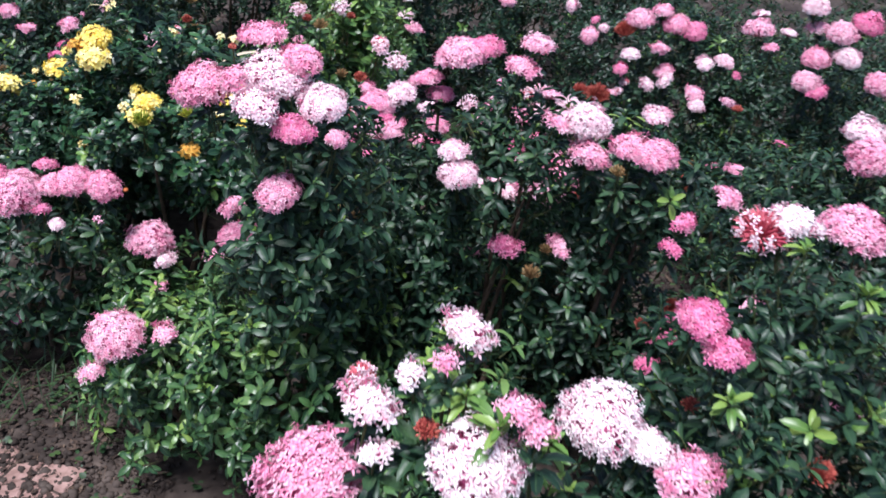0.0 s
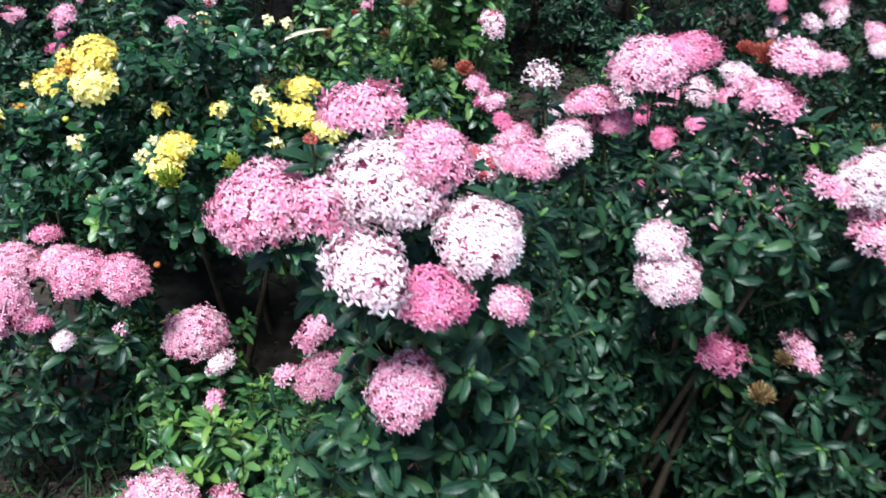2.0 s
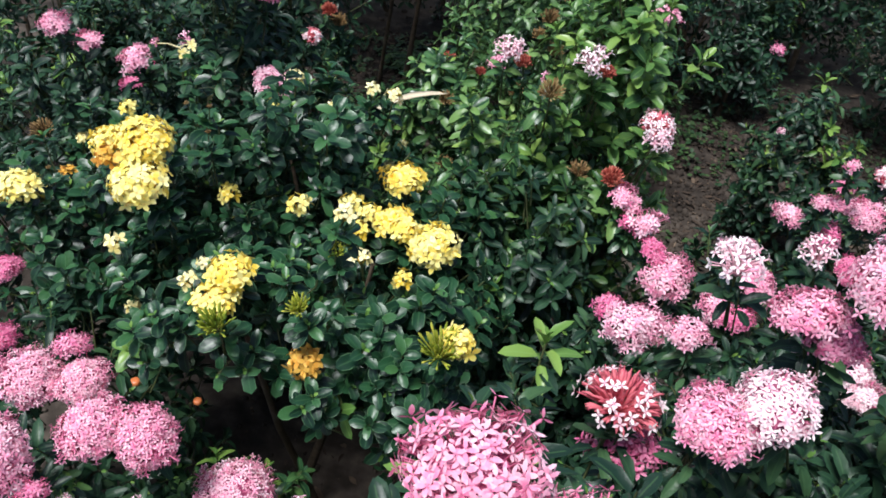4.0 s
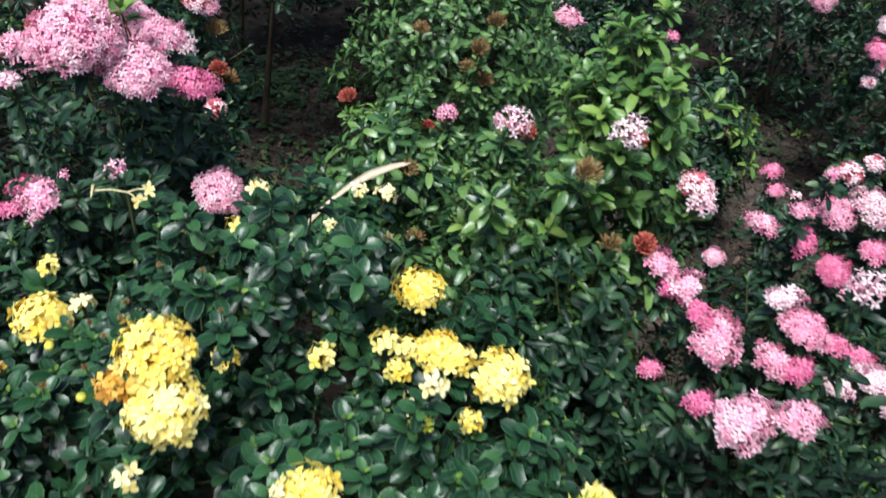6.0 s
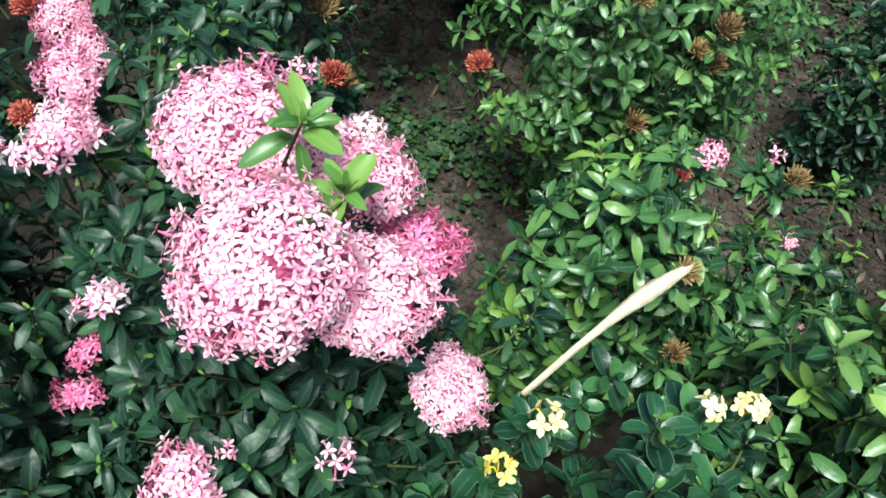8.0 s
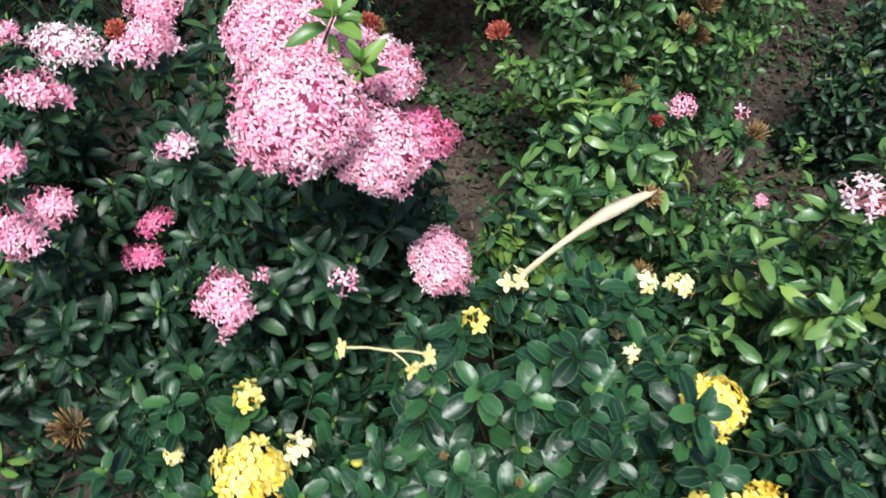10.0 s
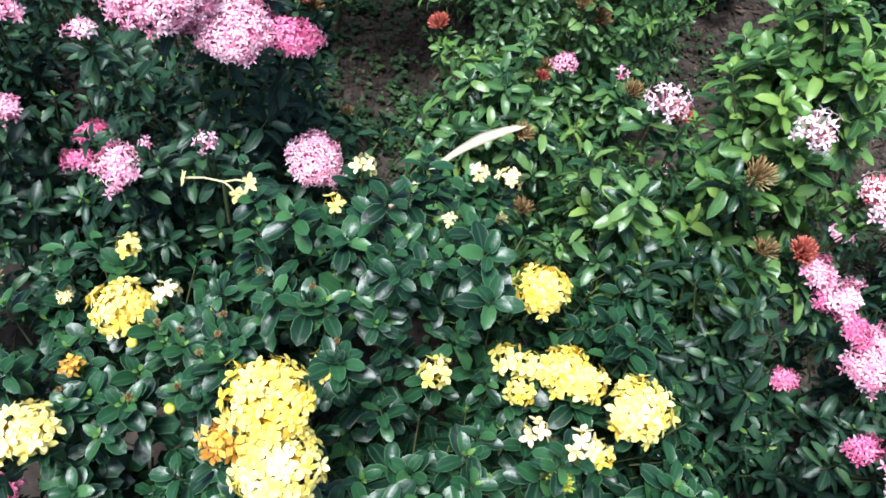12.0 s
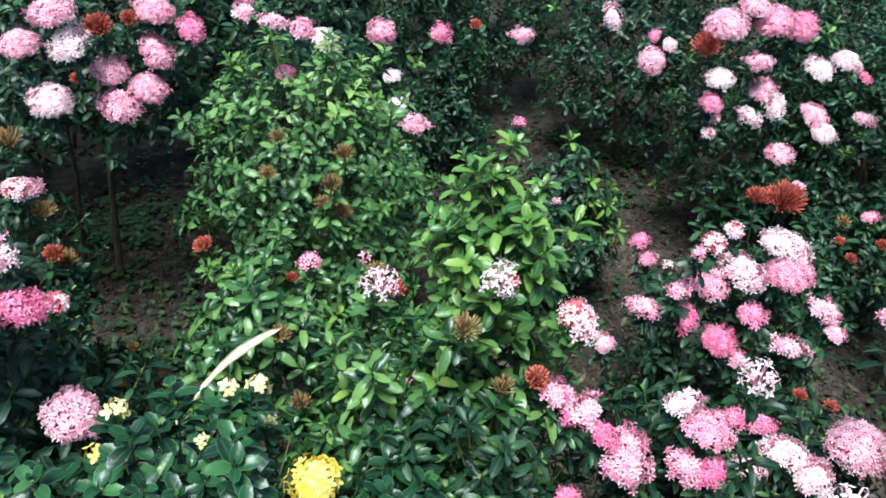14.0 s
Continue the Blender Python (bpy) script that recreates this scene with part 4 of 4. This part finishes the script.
farR_shrub.bloom("pink", (0.66, 2.434, 0.616, 0.018), (0.499, 2.244, 0.582, 0.04), (0.36, 2.282, 0.561, 0.036), (0.374, 2.176, 0.467, 0.019), (0.466, 2.159, 0.485, 0.028), (0.545, 2.181, 0.533, 0.033), (0.55, 2.147, 0.505, 0.02), (0.278, 2.26, 0.585, 0.021), (0.285, 2.25, 0.67, 0.013), (0.237, 2.297, 0.523, 0.027), (0.216, 2.348, 0.389, 0.021))
farR_shrub.bloom("pale", (0.501, 2.276, 0.619, 0.043), (0.422, 2.275, 0.578, 0.043), (0.413, 2.459, 0.453, 0.012))
farR_shrub.bloom("deep", (0.43, 2.58, 0.423, 0.024), (0.435, 2.553, 0.392, 0.023), (0.305, 2.254, 0.519, 0.028), (0.419, 2.221, 0.524, 0.027), (0.35, 2.21, 0.487, 0.031))
corner_shrub = Shrub("dark", [(1.1, 3.05, 0.34, 0.25, 0.22, 0.36)], "bushy shrub with many pale pink and orange-red heads", 0.15, 0.0, 0.85, False)
corner_shrub.bloom("pink", (0.834, 2.961, 0.721, 0.048), (0.912, 2.962, 0.763, 0.04), (0.971, 2.948, 0.721, 0.05), (1.059, 2.807, 0.522, 0.042), (0.957, 2.779, 0.443, 0.035), (1.169, 2.752, 0.525, 0.027), (0.913, 2.897, 0.644, 0.034))
corner_shrub.bloom("red", (0.792, 2.956, 0.672, 0.044))
corner_shrub.bloom("opening", (0.82, 2.9, 0.5, 0.02), (0.8, 2.88, 0.47, 0.018))
corner_shrub.bloom("deep", (1.031, 2.924, 0.713, 0.045), (0.791, 2.886, 0.553, 0.035), (1.191, 2.817, 0.607, 0.019))
corner_shrub.bloom("pale", (1.082, 2.866, 0.621, 0.042), (1.147, 2.849, 0.644, 0.033), (0.82, 2.912, 0.602, 0.034), (0.947, 2.836, 0.552, 0.034), (0.886, 2.849, 0.522, 0.03), (1.061, 2.765, 0.494, 0.031))
pale_shrub = Shrub("soft", [(-0.25, 2.8, 0.5, 0.22, 0.2, 0.31), (-0.2, 2.78, 0.25, 0.15, 0.16, 0.26), (-0.03, 2.95, 0.45, 0.08, 0.09, 0.16)], "light green leafy shrub with brown bud heads", 0.18, 0.0, 1.0, False)
pale_shrub.bloom("pink", (0.02, 2.918, 0.584, 0.033))
pale_shrub.bloom("pale", (-0.008, 2.955, 0.617, 0.028), (-0.01, 2.993, 0.668, 0.02))
pale_shrub.bloom("red", (-0.469, 2.798, 0.439, 0.023), (-0.224, 2.928, 0.579, 0.013), (-0.392, 2.802, 0.583, 0.01))
pale_shrub.bloom("brown", (-0.225, 2.617, 0.599, 0.021), (-0.247, 2.6, 0.675, 0.022), (-0.214, 2.63, 0.716, 0.02), (-0.294, 2.62, 0.488, 0.021), (-0.26, 2.61, 0.63, 0.018), (-0.35, 2.64, 0.69, 0.018), (-0.33, 2.62, 0.77, 0.016))
dark_shrub = Shrub("dark", [(-0.66, 3.4, 0.6, 0.38, 0.38, 0.25)], "dark-leaved shrub with bare trunk below and pink heads", 0.05, 0.5, 1.15, False)
behind_shrub = Shrub("dark", [(-0.13, 3.42, 0.42, 0.26, 0.28, 0.42)], "dark-leaved shrub without heads of its own, close behind a lighter one", 0.05, 0.0, 1.0, False)
dark_shrub.bloom("pale", (-0.697, 2.975, 0.703, 0.038), (-0.643, 2.972, 0.818, 0.041), (-0.147, 3.037, 0.747, 0.03))
dark_shrub.bloom("pink", (-0.577, 2.98, 0.677, 0.04), (-0.517, 3.002, 0.694, 0.035), (-0.493, 3.02, 0.765, 0.04), (-0.483, 3.038, 0.842, 0.035), (-0.311, 3.048, 0.82, 0.027), (-0.243, 3.088, 0.774, 0.027), (-0.216, 2.938, 0.82, 0.03))
dark_shrub.bloom("pink", (-0.583, 3.021, 0.736, 0.032), (-0.659, 2.982, 0.875, 0.042), (-0.74, 3.073, 0.781, 0.036))
dark_shrub.bloom("deep", (-0.42, 2.991, 0.817, 0.035), (-0.264, 2.885, 0.754, 0.019))
dark_shrub.bloom("red", (-0.587, 3.013, 0.826, 0.03), (-0.53, 3.03, 0.83, 0.02), (-0.656, 3.124, 0.674, 0.015))
hedgeR_shrub = Shrub("dark", [(0.96, 3.55, 0.38, 0.27, 0.26, 0.42), (0.36, 3.56, 0.16, 0.13, 0.12, 0.18), (0.22, 3.78, 0.4, 0.3, 0.26, 0.42), (0.66, 3.98, 0.36, 0.24, 0.2, 0.4)], "dark green hedge shrub with a few pink heads", 0.04, 0.0, 0.85, False)
hedgeR_shrub.bloom("pink", (0.033, 3.222, 0.673, 0.038), (0.362, 3.118, 0.675, 0.03), (0.677, 3.008, 0.624, 0.035))
hedgeR_shrub.bloom("deep", (0.169, 3.176, 0.675, 0.028), (0.691, 3.039, 0.677, 0.02), (0.303, 2.965, 0.526, 0.016))
hedgeR_shrub.bloom("red", (0.25, 3.154, 0.697, 0.016))
hedgeR_shrub.bloom("pale", (0.606, 3.111, 0.703, 0.034), (0.724, 3.015, 0.657, 0.02))
topR_shrub = Shrub("dark", [(1.75, 3.35, 0.32, 0.42, 0.36, 0.36), (1.46, 2.88, 0.34, 0.3, 0.22, 0.34), (1.14, 2.24, 0.42, 0.22, 0.2, 0.16)], "dark-leaved shrub with clusters of deep pink heads", 0.06, 0.0, 0.85, False)
topR_shrub.bloom("pink", (1.125, 2.600, 0.829, 0.048), (1.159, 2.550, 0.794, 0.030), (1.387, 2.750, 0.830, 0.038), (1.434, 2.680, 0.839, 0.048), (1.383, 2.680, 0.744, 0.048), (1.360, 2.650, 0.671, 0.044), (1.582, 2.600, 0.711, 0.048), (1.376, 2.530, 0.350, 0.036), (0.963, 2.073, 0.568, 0.026))
topR_shrub.bloom("deep", (1.506, 2.680, 0.878, 0.052), (1.400, 2.620, 0.651, 0.042), (1.343, 2.540, 0.393, 0.040), (1.263, 2.468, 0.507, 0.026))
topR_shrub.bloom("pale", (1.137, 2.650, 0.872, 0.024), (1.352, 2.750, 0.893, 0.044), (1.466, 2.640, 0.769, 0.044), (1.229, 2.620, 0.829, 0.026))
topR_shrub.bloom("red", (1.131, 2.575, 0.565, 0.02))
corner_shrub.bloom("pink", (0.955, 2.902, 0.563, 0.04))
path_shrub = Shrub("dark", [(0.42, 2.88, 0.2, 0.12, 0.12, 0.26)], "low dark-leaved shrub with light tips beside the bare path", 0.12, 0.0, 1.0, False)
path_shrub.bloom("pink", (0.324, 2.776, 0.417, 0.011))
edge_shrub = Shrub("dark", [(1.12, 2.6, 0.14, 0.17, 0.13, 0.2)], "low dark shrub with red buds beside the grass", 0.06, 0.0, 1.0, False)
edge_shrub.bloom("red", (1.033, 2.575, 0.296, 0.015), (1.036, 2.528, 0.275, 0.016), (1.13, 2.529, 0.295, 0.019))
edge_shrub.bloom("pink", (1.104, 2.575, 0.355, 0.023))
edge_shrub.bloom("brown", (1.052, 2.602, 0.334, 0.02))
# plain hedges that close the bed at the back and at its sides
for x, y, rx, ry in ((-1.6, 2.9, 0.38, 0.4), (-1.35, 3.6, 0.42, 0.36), (-1.7, 1.9, 0.32, 0.4), (-0.75, 3.98, 0.65, 0.3), (0.25, 4.5, 0.62, 0.36), (1.4, 4.4, 0.6, 0.36), (2.5, 3.9, 0.5, 0.4), (2.3, 2.4, 0.4, 0.5), (1.7, 1.6, 0.34, 0.45), (1.3, 0.6, 0.35, 0.4)):
    Shrub("dark", [(x, y, 0.4, rx, ry, 0.46)], "dark green clipped hedge shrub without open flowers", 0.05, 0.0, 0.9 if y == 3.98 else 0.5, False)


def bare_stalks(hub, tips):
    """A nearly spent head: long pale tubes spreading from one point, a single floret at the end of each."""
    pile, hub = Pile(), Vector(hub)
    for tip in tips:
        tip = Vector(tip)
        v, f = tube([hub, hub.lerp(tip, 0.5) + Vector((0, 0, 0.003)), tip], [0.0011, 0.0009, 0.0012], 5)
        pile.add(v, f, 1)
        for _ in range(2):
            v, f, out = floret(0.0085, 0.3)
            pile.add(v, f, 0, Matrix.Translation(tip + Vector((rnd.uniform(-1, 1), rnd.uniform(-1, 1), rnd.uniform(0, 1))) * 0.003) @ turn_to((tip - hub).normalized() + Vector((0, -0.4, 0.6)), rnd.uniform(0, 6.28)), out)
    v, f = tube([hub - Vector((0, 0, 0.06)), hub], [0.0018, 0.0022], 5)
    pile.add(v, f, 2)
    base = yellow_shrub.root.matrix_basis.inverted()
    me = pile.mesh("flower_head", (PETAL["cream"], TUBE["cream"], STALK))
    me.transform(base)
    part("flower_head", me, yellow_shrub.root, None, "spent head with three pale florets on long bare stalks")


bare_stalks((-0.753, 2.03, 0.8), ((-0.727, 2.019, 0.813), (-0.738, 2.011, 0.801), (-0.791, 2.037, 0.796)))
bare_stalks((-0.72, 2.006, 0.752), ((-0.699, 2.027, 0.745), (-0.706, 2.012, 0.735)))
for x, y, z, size, ripe in ((-0.707, 1.69, 0.47, 0.0075, True), (-0.6, 1.66, 0.5, 0.006, True), (-0.774, 2.001, 0.63, 0.006, False), (-0.804, 1.88, 0.63, 0.006, False), (-0.853, 1.955, 0.63, 0.006, False)):
    bm = bmesh.new()
    bmesh.ops.create_uvsphere(bm, u_segments=12, v_segments=8, radius=size)
    for v in bm.verts:
        v.co.z *= 0.9 if v.co.z < size * 0.8 else 0.7
    me = bpy.data.meshes.new("berry")
    bm.to_mesh(me)
    bm.free()
    me.materials.append(BERRY if ripe else BUD["green"])
    me.polygons.foreach_set("use_smooth", [True] * len(me.polygons))
    part("berry", me, yellow_shrub.root, Matrix.Translation((x, y, z)), "small ripe orange berry" if ripe else "small unripe green berry")
back_shrub.shoots((-0.79, 2.265, 0.925), (-0.77, 2.215, 0.92))
left_shrub.bloom("deep", (-0.905, 1.675, 0.07, 0.014))
right_shrub.shoots((0.6, 0.98, 0.93), (0.66, 0.9, 0.92), (0.43, 0.72, 0.86))
front_shrub.shoots((0.09, 0.69, 0.9), (0.1, 0.6, 0.93), (0.13, 0.56, 0.93), (0.2, 0.62, 0.86))
middle_shrub.shoots((0.141, 1.073, 0.664), (0.12, 1.035, 0.671), (0.17, 1.1, 0.64), (0.1, 1.0, 0.64))
lush_shrub.shoots((-0.12, 2.12, 0.9), (-0.08, 2.16, 0.92), (-0.14, 2.18, 0.93), (-0.1, 2.22, 0.95), (-0.2, 2.1, 0.87))
for shrub in SHRUBS:
    shrub.grow()

# a dry strap-shaped leaf that has fallen across the yellow shrub
start, end = Vector((-0.578, 2.223, 0.555)), Vector((-0.394, 2.301, 0.643))
across = (end - start).cross(Vector((0.25, -0.5, 1))).normalized()
ridge, strap_v, strap_f = Vector((0.2, -0.4, 1)).normalized(), [], []
for i in range(13):
    u = i / 12
    w = 0.0034 + 0.0056 * math.exp(-((u - 0.68) / 0.2) ** 2) if u < 0.98 else 0.0012
    mid = start.lerp(end, u) + Vector((0, 0, 0.032 * math.sin(math.pi * u)))
    turned = (across + ridge * 0.5 * math.sin(2.2 * u)).normalized()
    for side, drop in ((-1, 0.0), (0, -0.0025), (1, 0.0), (0, -0.0038)):
        strap_v.append(tuple(mid + turned * side * w + ridge * drop))
for i in range(12):
    for k in range(4):
        a, b = 4 * i + k, 4 * i + (k + 1) % 4
        strap_f.append((a, b, b + 4, a + 4))
strap_f += [(3, 2, 1, 0), (48, 49, 50, 51)]
tagged(new("dry_leaf", mesh_of("dry_leaf", strap_v, strap_f, None, (STRAW,))), "long dry straw-coloured leaf lying on the shrubs", "dry leaf")
for u in (0.05, 0.2, 0.36):
    at = start.lerp(end, u) + Vector((0.0, -0.05, 0.032 * math.sin(math.pi * u) + 0.004))
    part("leaf_sprig", rnd.choice(SPRIG_MESH["round"]), yellow_shrub.root, Matrix.Translation(at) @ turn_to((0.1, -0.3, 1), rnd.uniform(0, 6.28)))
